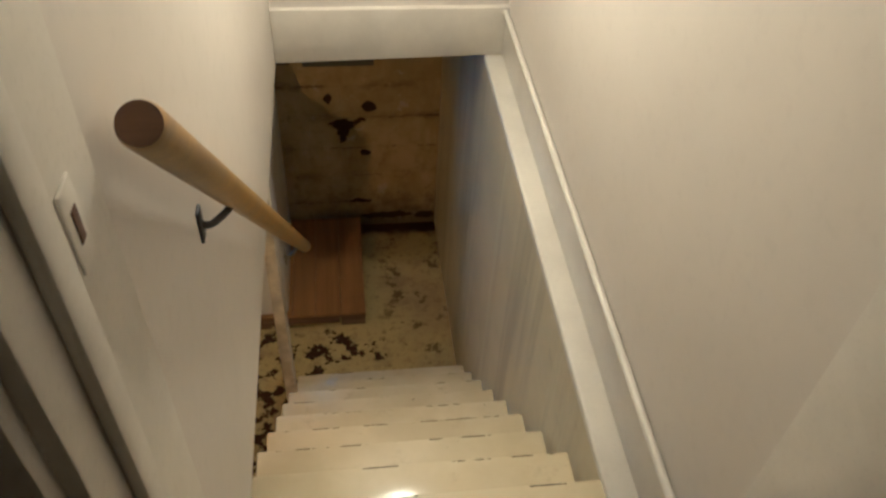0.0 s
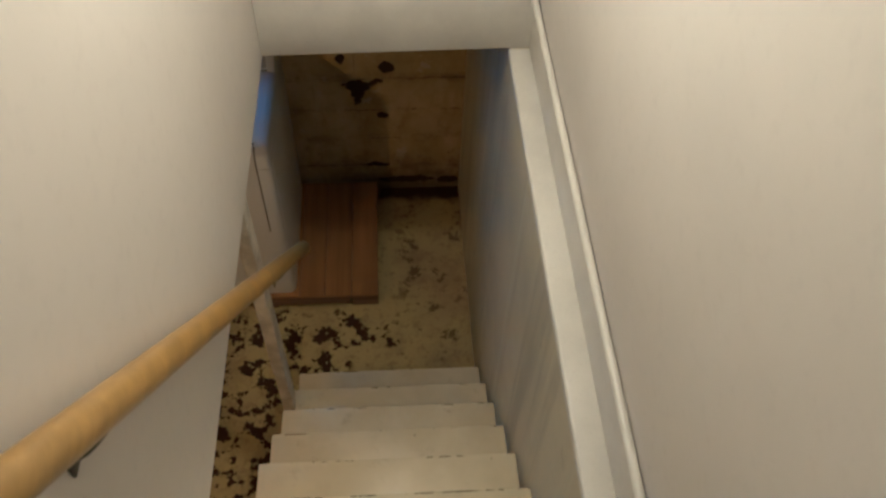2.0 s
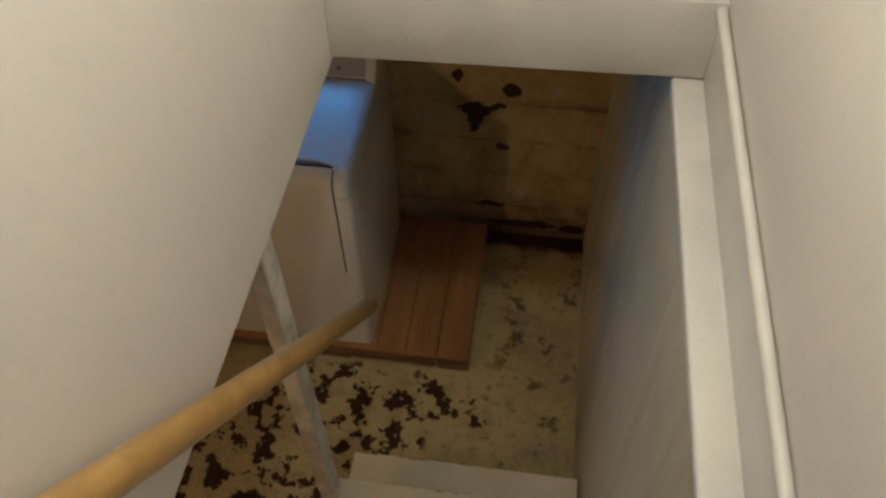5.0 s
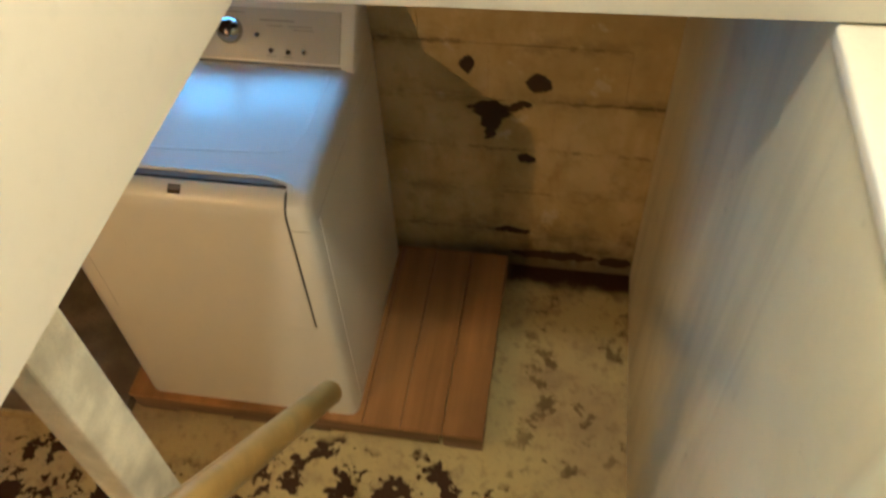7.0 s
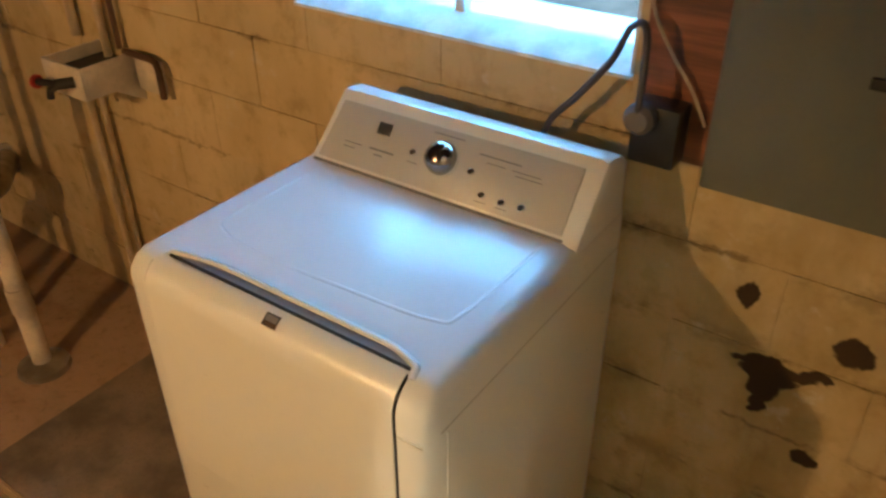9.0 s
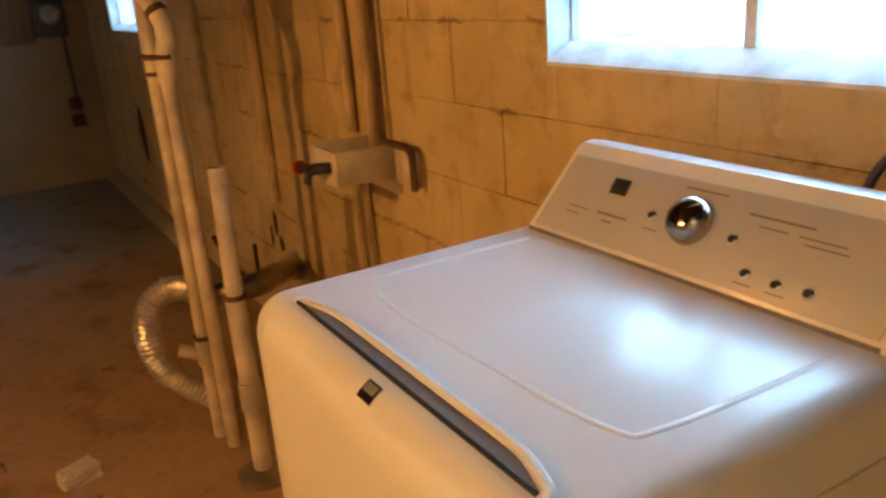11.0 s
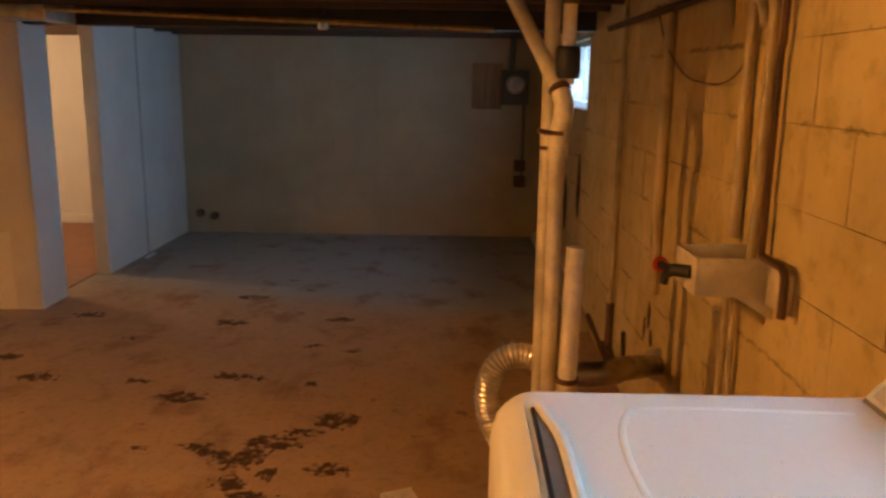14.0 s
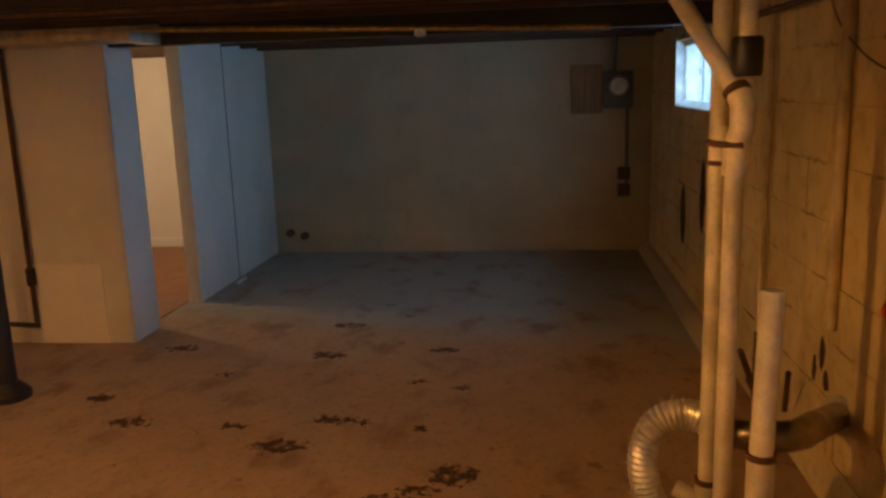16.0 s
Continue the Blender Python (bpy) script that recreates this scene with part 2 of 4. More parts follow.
def block_paint():
    """Yellowed white paint on concrete block, peeled and mouldy at the joints and near the floor, darker along the east
    foot.
    """
    mat, nt, bsdf = nodes_of("peeling_block_paint")
    sep = node(nt, "ShaderNodeSeparateXYZ", i0=nt.nodes.new("ShaderNodeNewGeometry").outputs["Position"])
    big, mid, fine = noise_at(nt, 2.2, 5), noise_at(nt, 11, 7, 0.65), noise_at(nt, 120, 5, 0.6)
    rnd = node(nt, "ShaderNodeObjectInfo").outputs["Random"]
    c = mix(nt, ramp(nt, big, 0.35, 0.7), (0.52, 0.40, 0.19), (0.69, 0.545, 0.29))
    c = mix(nt, maths(nt, "MULTIPLY", rnd, 0.22), c, (0.5, 0.42, 0.25))
    streak = noise_at(nt, 7, 5, 0.6, (1, 1, 0.12))
    c = mix(nt, maths(nt, "MULTIPLY", ramp(nt, streak, 0.5, 0.75), 0.4), c, (0.34, 0.26, 0.11))
    c = mix(nt, maths(nt, "MULTIPLY", ramp(nt, mid, 0.48, 0.70), 0.5), c, (0.29, 0.215, 0.085))
    yellow = maths(nt, "MULTIPLY", ramp(nt, sep.outputs[0], -0.5, 0.0), ramp(nt, noise_at(nt, 4.5, 6, 0.65, (1, 1, 0.6), (2, 2, 7)), 0.36, 0.6))
    c = mix(nt, maths(nt, "MULTIPLY", yellow, 0.6), c, (0.36, 0.27, 0.09))
    rust = ramp(nt, noise_at(nt, 5, 7, 0.7, (1, 1, 0.3), (9, 2, 1)), 0.56, 0.7)
    c = mix(nt, maths(nt, "MULTIPLY", rust, 0.55), c, (0.27, 0.16, 0.06))
    pale = ramp(nt, noise_at(nt, 9, 7, 0.7, shift=(1, 7, 3)), 0.58, 0.66)
    c = mix(nt, maths(nt, "MULTIPLY", pale, 0.5), c, (0.62, 0.55, 0.38))
    joint = maths(nt, "FRACT", maths(nt, "DIVIDE", maths(nt, "ADD", sep.outputs[2], maths(nt, "ADD", 0.01, maths(nt, "MULTIPLY", maths(nt, "SUBTRACT", noise_at(nt, 17, 7, 0.75), 0.5), 0.060))), 0.19))
    joint = maths(nt, "MULTIPLY", maths(nt, "MINIMUM", joint, maths(nt, "SUBTRACT", 1.0, joint)), 0.19)
    cracked = maths(nt, "MULTIPLY", ramp(nt, joint, 0.0085, 0.003), ramp(nt, noise_at(nt, 3.0, 6, 0.7, shift=(4, 1, 2)), 0.51, 0.58))
    # darker towards the floor at the east end
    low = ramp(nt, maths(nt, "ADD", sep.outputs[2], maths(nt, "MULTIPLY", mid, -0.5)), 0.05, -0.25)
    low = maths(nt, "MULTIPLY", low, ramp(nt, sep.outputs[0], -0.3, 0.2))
    mould = maths(nt, "MULTIPLY", ramp(nt, noise_at(nt, 16, 7, 0.7, (1, 1, 2.5)), 0.60, 0.64), ramp(nt, sep.outputs[2], 0.6, 0.1))
    peel = blotches(nt, [(0.115, 0.722, 0.085, 0.020), (0.105, 0.698, 0.060, 0.026), (0.102, 0.662, 0.036, 0.034), (0.100, 0.628, 0.017, 0.034), (0.195, 0.735, 0.032, 0.012), (0.215, 0.525, 0.026, 0.022), (0.235, 0.815, 0.035, 0.03), (0.035, 0.865, 0.025, 0.03),
                         (0.18, 0.185, 0.06, 0.015), (0.33, 0.07, 0.16, 0.025), (0.54, 0.06, 0.06, 0.03), (-5.6, 0.55, 0.10, 0.20), (-5.0, 0.75, 0.08, 0.22), (-2.97, 0.50, 0.026, 0.06), (-2.92, 0.42, 0.03, 0.035), (-3.04, 0.43, 0.02, 0.05)], 0.013, 24, "xz")
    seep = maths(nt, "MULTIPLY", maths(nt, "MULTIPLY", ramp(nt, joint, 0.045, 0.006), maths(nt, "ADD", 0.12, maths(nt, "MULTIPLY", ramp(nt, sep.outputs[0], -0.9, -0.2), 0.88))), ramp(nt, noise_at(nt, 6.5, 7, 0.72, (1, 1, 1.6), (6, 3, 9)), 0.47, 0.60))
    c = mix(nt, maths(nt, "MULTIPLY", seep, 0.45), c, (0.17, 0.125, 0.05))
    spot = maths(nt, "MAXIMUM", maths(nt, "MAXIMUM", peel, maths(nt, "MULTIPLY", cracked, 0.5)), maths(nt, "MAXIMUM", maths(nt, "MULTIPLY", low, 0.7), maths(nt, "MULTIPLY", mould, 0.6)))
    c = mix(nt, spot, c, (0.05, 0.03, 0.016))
    nt.links.new(c, bsdf.inputs["Base Color"])
    nt.links.new(maths(nt, "ADD", 0.6, maths(nt, "MULTIPLY", mid, 0.3)), bsdf.inputs["Roughness"])
    bsdf.inputs["Specular IOR Level"].default_value = 0.25
    relief(nt, bsdf, maths(nt, "SUBTRACT", maths(nt, "ADD", maths(nt, "MULTIPLY", fine, 0.35), mid), spot), 0.5, 0.004)
    return mat


def mortar_paint():
    """Joints mostly filled with paint, cracked open here and there."""
    mat, nt, bsdf = nodes_of("cracked_joint_paint")
    crack = ramp(nt, noise_at(nt, 3.2, 6, 0.65, shift=(4, 1, 2)), 0.53, 0.62)
    c = mix(nt, ramp(nt, noise_at(nt, 14), 0.3, 0.7), (0.34, 0.27, 0.15), (0.50, 0.42, 0.25))
    c = mix(nt, crack, c, (0.05, 0.035, 0.02))
    nt.links.new(c, bsdf.inputs["Base Color"])
    bsdf.inputs["Roughness"].default_value = 0.8
    return mat


def parge_paint(name, colour, streaks):
    """Painted parging on the foundation, run with vertical streaks."""
    mat, nt, bsdf = nodes_of(name)
    big, fine = noise_at(nt, 2.5, 5), noise_at(nt, 70, 5, 0.6)
    run = noise_at(nt, 9, 5, 0.6, (1, 1, 0.07))
    c = mix(nt, ramp(nt, big, 0.3, 0.7), tuple(k * 0.85 for k in colour), colour)
    c = mix(nt, maths(nt, "MULTIPLY", ramp(nt, run, 0.48, 0.72), streaks), c, tuple(k * 0.5 for k in colour))
    c = mix(nt, maths(nt, "MULTIPLY", ramp(nt, noise_at(nt, 13, 6, 0.65), 0.62, 0.75), 0.5), c, tuple(k * 0.35 for k in colour))
    chalk = ramp(nt, noise_at(nt, 5, 6, 0.65, (1, 1.5, 0.10), (3, 5, 2)), 0.55, 0.68)
    c = mix(nt, maths(nt, "MULTIPLY", chalk, streaks * 0.7), c, tuple(min(0.82, k * 1.35) for k in colour))
    speck = ramp(nt, noise_at(nt, 38, 6, 0.7, shift=(1, 4, 8)), 0.69, 0.73)
    c = mix(nt, maths(nt, "MULTIPLY", speck, streaks), c, (0.10, 0.075, 0.04))
    c = mix(nt, maths(nt, "MULTIPLY", node(nt, "ShaderNodeObjectInfo").outputs["Random"], 0.22), c, tuple(k * 0.7 for k in colour))
    nt.links.new(c, bsdf.inputs["Base Color"])
    nt.links.new(maths(nt, "ADD", 0.45, maths(nt, "MULTIPLY", fine, 0.2)), bsdf.inputs["Roughness"])
    relief(nt, bsdf, maths(nt, "ADD", maths(nt, "MULTIPLY", fine, 0.3), noise_at(nt, 12, 5)), 0.6, 0.005)
    return mat


def plain(name, colour, rough=0.4, metal=0.0, emit=0.0):
    mat, nt, bsdf = nodes_of(name)
    bsdf.inputs["Base Color"].default_value = (*colour, 1)
    bsdf.inputs["Roughness"].default_value = rough
    bsdf.inputs["Metallic"].default_value = metal
    if emit:
        bsdf.inputs["Emission Color"].default_value = (*colour, 1)
        bsdf.inputs["Emission Strength"].default_value = emit
    return mat


def glass():
    mat, nt, bsdf = nodes_of("window_glass")
    bsdf.inputs["Transmission Weight"].default_value = 1.0
    bsdf.inputs["Roughness"].default_value = 0.03
    bsdf.inputs["Base Color"].default_value = (0.95, 0.98, 1, 1)
    return mat


WALL = painted("white_wall_paint", (0.74, 0.70, 0.64), 0.50, 0.05, 0.10, scale=1.6)
# hall gloom is put into this paint, keeping bounce off the stairwell
HALLPAINT = painted("darkened_hall_paint", (0.34, 0.31, 0.27), 0.55, 0.08, 0.1, scale=1.6)
TRIM = painted("cream_trim_paint", (0.74, 0.71, 0.64), 0.34, 0.09, 0.10, scale=6)
POSTPAINT = painted("scuffed_post_paint", (0.70, 0.66, 0.55), 0.5, 0.30, 0.3, scale=16)
STAIR = stair_paint()
FLOOR = floor_paint()
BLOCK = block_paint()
MORTAR = mortar_paint()
PARGE = parge_paint("streaked_white_parging", (0.72, 0.655, 0.46), 0.5)
FARWALL = parge_paint("tan_painted_block", (0.46, 0.38, 0.25), 0.07)
PARTITION = painted("pale_panel_paint", (0.66, 0.64, 0.60), 0.55, 0.08, 0.15, scale=2.5)
JOIST = wood("dark_joist_wood", (0.085, 0.045, 0.025), "y", 0.7)
BOARD = wood("red_brown_plywood", (0.24, 0.085, 0.03), "x", 0.6, 0.5)
PALLET = wood("reddish_shelf_plank", (0.36, 0.185, 0.055), "y", 0.5, 0.32, 2.4)
RAWWOOD = wood("weathered_pallet_wood", (0.22, 0.14, 0.075), "x", 0.75, 0.4)
RAIL = wood("honey_varnished_rail", (0.38, 0.235, 0.055), "y", 0.32, 0.22, 6)
RAILEND = wood("dark_rail_end_grain", (0.12, 0.06, 0.03), "x", 0.6, 0.4)
ENAMEL = painted("white_dryer_enamel", (0.80, 0.79, 0.76), 0.30, 0.03, 0.03, scale=2.5, coat=0.18)
CONSOLE = painted("silver_console_plastic", (0.52, 0.50, 0.46), 0.36, 0.05, 0.05, scale=5)
CHROME = plain("chrome", (0.85, 0.85, 0.85), 0.1, 1.0)
SLOTGREY = painted("grey_slot_plastic", (0.34, 0.34, 0.35), 0.45, 0.1, 0.05)
SMOKECHROME = plain("smoky_chrome", (0.38, 0.37, 0.36), 0.12, 1.0)
BLACK = painted("black_plastic", (0.012, 0.011, 0.011), 0.4, 0.2, 0.05)
GREYGAP = painted("grey_gap_plastic", (0.20, 0.20, 0.21), 0.5, 0.1, 0.05)
PRINT = plain("grey_print", (0.20, 0.19, 0.18), 0.5)
PVC = painted("cream_pipe_paint", (0.66, 0.58, 0.45), 0.42, 0.35, 0.10, scale=7)
IRON = painted("rusty_iron", (0.10, 0.05, 0.03), 0.7, 0.4, 0.4, scale=18)
DARKIRON = painted("black_iron", (0.02, 0.018, 0.02), 0.5, 0.3, 0.2, scale=12)
FOIL = painted("crinkled_foil", (0.74, 0.70, 0.64), 0.34, 0.3, 0.6, metal=0.75, scale=25, bump_scale=60)
DULLDUCT = painted("tarnished_duct_metal", (0.34, 0.29, 0.22), 0.34, 0.4, 0.7, metal=0.85, scale=16, bump_scale=50)
GALV = painted("galvanised_steel", (0.40, 0.36, 0.30), 0.45, 0.25, 0.15, metal=0.85, scale=14)
WALLPIPE = painted("tan_painted_pipe", (0.50, 0.40, 0.24), 0.5, 0.3, 0.2, scale=9)
PANEL = painted("grey_green_panel_enamel", (0.13, 0.135, 0.105), 0.45, 0.08, 0.08, scale=5)
METERBOARD = wood("dark_meter_board", (0.33, 0.23, 0.13), "z", 0.7)
METERBOX = painted("grey_meter_enamel", (0.10, 0.115, 0.12), 0.4, 0.15, 0.1)
CONCRETE = painted("dark_stained_concrete", (0.20, 0.155, 0.115), 0.7, 0.45, 0.5, scale=7, bump_scale=60)
FRAME = painted("white_window_paint", (0.72, 0.74, 0.74), 0.5, 0.28, 0.2, scale=12)
SIDEFLOOR = painted("red_brown_floor_tile", (0.30, 0.13, 0.07), 0.5, 0.15, 0.1, scale=5)
RED = plain("red_valve_paint", (0.45, 0.03, 0.02), 0.5)
DARKCORD = plain("dark_cord_sheath", (0.055, 0.05, 0.055), 0.5)
CABLE = plain("grey_cable_sheath", (0.14, 0.13, 0.12), 0.55)
GLASS = glass()
SKYCARD = plain("bright_daylight", (0.80, 0.91, 1.0), 0.9, 0.0, 3.6)
BRASS = painted("worn_brass", (0.45, 0.33, 0.16), 0.4, 0.3, 0.2, metal=0.9, scale=30)
FOAM = painted("pale_brick_paint", (0.62, 0.55, 0.45), 0.8, 0.2, 0.5, scale=20, bump_scale=60)


# ---- building tools ----
def mesh_of(name, bm, material, smooth=0.0):
    bmesh.ops.recalc_face_normals(bm, faces=bm.faces)
    data = bpy.data.meshes.new(name)
    bm.to_mesh(data)
    bm.free()
    data.materials.append(material)
    if smooth:
        data.polygons.foreach_set("use_smooth", [True] * len(data.polygons))
        data.set_sharp_from_angle(angle=radians(smooth))
    return data


def thing(name, label, category, place=(0, 0, 0), group="", kind=""):
    ob = new(name)
    ob.location = place
    return tagged(ob, label, category, group, kind)


def part(name, bm, material, parent=None, label="", smooth=35.0, local=False):
    ob = new(name, mesh_of(name, bm, material, smooth))
    if parent is not None:
        ob.parent = parent
        if parent.parent is None and not local:
            ob.matrix_parent_inverse = Matrix.Translation(parent.location).inverted()
    if label:
        ob["label"] = label
    return ob


def box(x0, x1, y0, y1, z0, z1, bevel=0.0, segments=2, bm=None):
    bm = bm or bmesh.new()
    made = bmesh.ops.create_cube(bm, size=1.0, matrix=Matrix.Translation(((x0 + x1) / 2, (y0 + y1) / 2, (z0 + z1) / 2)) @ Matrix.Diagonal((abs(x1 - x0), abs(y1 - y0), abs(z1 - z0), 1)))
    if bevel:
        edges = list({e for v in made["verts"] for e in v.link_edges})
        bmesh.ops.bevel(bm, geom=edges, offset=bevel, segments=segments, affect="EDGES", profile=0.5)
    return bm


def tube(points, radius, sides=14, bm=None, cap=True, wave=None):
    """A round bar along the points; wave(i) scales the radius at ring i."""
    bm = bm or bmesh.new()
    pts = [Vector(p) for p in points]
    rings, side = [], None
    for i, p in enumerate(pts):
        d = (pts[min(i + 1, len(pts) - 1)] - pts[max(i - 1, 0)]).normalized()
        if side is None:
            side = d.orthogonal().normalized()
        side = (side - d * side.dot(d)).normalized()
        up = d.cross(side)
        r = radius * (wave(i) if wave else 1)
        rings.append([bm.verts.new(p + r * (math.cos(a) * side + math.sin(a) * up)) for a in [2 * math.pi * k / sides for k in range(sides)]])
    for a, b in zip(rings, rings[1:]):
        for k in range(sides):
            bm.faces.new((a[k], a[(k + 1) % sides], b[(k + 1) % sides], b[k]))
    if cap:
        bm.faces.new(rings[0][::-1])
        bm.faces.new(rings[-1])
    return bm


def curve_points(points, steps=8):
    """Points of a smooth line through the given ones."""
    p = [Vector(q) for q in points]
    p = [2 * p[0] - p[1], *p, 2 * p[-1] - p[-2]]
    out = []
    for i in range(1, len(p) - 2):
        for k in range(steps):
            t = k / steps
            a, b, c, d = p[i - 1:i + 3]
            out.append(0.5 * (2 * b + (c - a) * t + (2 * a - 5 * b + 4 * c - d) * t * t + (3 * b - a - 3 * c + d) * t ** 3))
    return [*out, p[-2]]


def prism(profile, x0, x1, bm=None, bevel=0.0):
    """A profile of (y, z) drawn out from x0 to x1."""
    bm = bm or bmesh.new()
    a = [bm.verts.new((x0, y, z)) for y, z in profile]
    b = [bm.verts.new((x1, y, z)) for y, z in profile]
    n = len(profile)
    faces = [bm.faces.new(a), bm.faces.new(b[::-1])]
    for k in range(n):
        faces.append(bm.faces.new((a[k], b[k], b[(k + 1) % n], a[(k + 1) % n])))
    if bevel:
        bmesh.ops.bevel(bm, geom=list({e for f in faces for e in f.edges}), offset=bevel, segments=3, affect="EDGES", profile=0.5)
    return bm


def structure(name, bm, material, label, category, smooth=35.0):
    ob = new(name, mesh_of(name, bm, material, smooth))
    return tagged(ob, label, category, kind="structure")


# ---- large structure ----
FX, BY, RX, LX = -7.154, 5.0, 0.60, -0.105
UP, HY, PY = 1.93, 3.985, 1.71
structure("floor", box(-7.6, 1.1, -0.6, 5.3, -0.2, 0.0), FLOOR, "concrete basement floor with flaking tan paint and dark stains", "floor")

# back wall with two window openings
WIN_A = (-1.104, -0.253, 1.236, 1.66)
WIN_B = (-6.0, -4.8, 1.235, 1.67)
bm = bmesh.new()
xs = [-7.6, WIN_B[0], WIN_B[1], WIN_A[0], WIN_A[1], 1.1]
for a, b in zip(xs, xs[1:]):
    hole = {WIN_A[0]: WIN_A, WIN_B[0]: WIN_B}.get(a)
    if hole:
        box(a, b, BY + 0.006, BY + 0.24, 0, hole[2], bm=bm)
        box(a, b, BY + 0.006, BY + 0.24, hole[3], 1.9, bm=bm)
    else:
        box(a, b, BY + 0.006, BY + 0.24, 0, 1.9, bm=bm)
wall_back = structure("wall_north", bm, MORTAR, "foundation wall of painted concrete blocks, peeling and stained", "wall")
wall_west = structure("wall_west", box(FX - 0.2, FX - 0.006, PY - 0.08, BY + 0.24, 0, 1.9), FARWALL, "tan painted block wall at the end of the basement", "wall")
bm = box(RX, RX + 0.25, -0.6, BY + 0.006, 0, 1.722)
structure("wall_east", bm, PARGE, "streaked white parged foundation wall beside the stairs", "wall")
structure("wall_south", box(-4.3, RX, -0.6, -0.4, 0, 1.9), FARWALL, "plain painted wall behind the stairs", "wall")

# partition with a doorway to a lit side room
structure("partition_wall_1", box(-4.86, -4.55, -0.4, PY, 0, 1.9, 0.004), PARTITION, "pale painted partition wall end beside the doorway", "wall")
structure("partition_wall_2", box(FX, -5.463, PY - 0.08, PY + 0.02, 0, 1.9, 0.004), PARTITION, "pale blue-white partition wall with a panel seam", "wall")
structure("side_room_wall_1", box(-7.68, -7.48, -0.4, PY - 0.08, 0, 1.9), WALL, "bright white wall inside the side room", "wall")
structure("side_room_wall_2", box(-7.68, -4.86, -0.6, -0.4, 0, 1.9), WALL, "white wall closing the side room", "wall")
structure("baseboard", box(-7.48, -7.465, -0.4, PY - 0.08, 0, 0.09, 0.003), TRIM, "white painted baseboard in the side room", "baseboard")
structure("side_room_floor", box(-7.48, -4.87, -0.4, PY - 0.09, 0.0, 0.006), SIDEFLOOR, "red-brown floor inside the side room", "floor")
structure("wall_patch", box(-4.55, -4.544, 1.06, 1.55, 0.0, 0.48, 0.002), WALL, "pale patched panel low on the partition", "wall patch")
structure("partition_seam_strip", box(-6.19, -6.175, PY + 0.02, PY + 0.0225, 0.0, 1.9), GREYGAP, "dark vertical seam between two wall panels", "trim")

# stairwell and hall above
bm = box(LX - 0.11, LX, 2.14, HY + 0.11, 1.70, 4.3)
structure("stair_wall_west", bm, WALL, "white plaster wall along the stairs, open below", "wall")
structure("stair_wall_east", box(0.665, 0.80, 2.14, HY + 0.11, 1.722, 4.3), WALL, "white plaster wall above the painted ledge", "wall")
structure("stair_wall_north", box(LX, 0.665, HY + 0.02, HY + 0.11, 1.90, 4.3), WALL, "white plaster end wall over the header", "wall")
bm = box(LX, 0.665, HY, HY + 0.11, 1.726, 1.90, 0.004)
for v in bm.verts:
    if v.co.z < 1.75:
        v.co.z -= 0.018 * (0.665 - v.co.x) / 0.77
structure("header", bm, TRIM, "cream painted header beam over the stair opening", "header")
structure("stair_ceiling", box(LX - 0.11, 0.80, 2.14, HY + 0.11, 4.3, 4.4), WALL, "white plaster stairwell ceiling", "ceiling")
structure("ledge", box(RX - 0.006, 0.665, 2.14, HY, 1.700, 1.726, 0.006, 3), TRIM, "thick cream painted ledge on the foundation wall", "trim")
structure("skirting", box(0.655, 0.665, 2.14, HY, 1.726, 1.874, 0.002), TRIM, "cream skirting board above the ledge", "trim")
structure("skirting_bead", tube([(0.652, 2.14, 1.884), (0.652, HY, 1.884)], 0.010, 12), TRIM, "thin rounded bead on the skirting board", "trim")
bm = box(-1.6, 1.8, 0.0, 2.14, UP - 0.06, UP)
box(LX + 0.001, 0.59, 2.14, 2.2165, UP - 0.03, UP, 0.006, bm=bm)
structure("hall_floor", bm, RAWWOOD, "wooden floor of the hall above", "floor")
structure("hall_wall_1", box(-1.7, -1.6, 0.0, 2.14, UP, 4.4), HALLPAINT, "unseen hall wall, darkened to cut bounce", "wall")
structure("hall_wall_2", box(1.8, 1.9, 0.0, 2.14, UP, 4.4), HALLPAINT, "unseen hall wall, darkened to cut bounce", "wall")
structure("hall_wall_3", box(-1.6, 1.8, -0.1, 0.0, UP, 4.4), HALLPAINT, "unseen hall wall, darkened to cut bounce", "wall")
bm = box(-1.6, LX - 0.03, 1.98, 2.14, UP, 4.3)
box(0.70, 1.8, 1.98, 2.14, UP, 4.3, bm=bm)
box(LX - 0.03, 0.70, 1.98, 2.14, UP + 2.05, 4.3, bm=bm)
structure("hall_wall_4", bm, HALLPAINT, "darkened hall wall with the basement doorway", "wall")
structure("hall_ceiling", box(-1.6, 1.8, 0.0, 2.14, 4.3, 4.4), WALL, "white hall ceiling", "ceiling")

# door frame at the head of the stairs
frame_ob = tagged(thing("door_frame", "cream painted door frame with worn strike plate", "door frame", (LX, 2.05, UP)), kind="structure")
part("jamb", box(LX - 0.03, LX + 0.012, 1.965, 2.185, UP, UP + 2.05, 0.004), TRIM, frame_ob)
part("jamb", box(0.652, 0.70, 1.86, 2.137, UP, UP + 2.05, 0.003), TRIM, frame_ob)
part("joint_line", box(0.6585, 0.666, 2.137, 2.141, UP, UP + 2.05), GREYGAP, frame_ob, "thin dark joint beside the jamb")
part("head_jamb", box(LX + 0.012, 0.661, 1.965, 2.185, UP + 2.01, UP + 2.05, 0.004), TRIM, frame_ob)
part("door_stop", box(LX + 0.012, LX + 0.026, 2.02, 2.06, UP, UP + 2.01, 0.004), TRIM, frame_ob)
part("casing", box(LX - 0.10, LX - 0.004, 1.943, 1.98, UP, UP + 2.12, 0.006), TRIM, frame_ob)
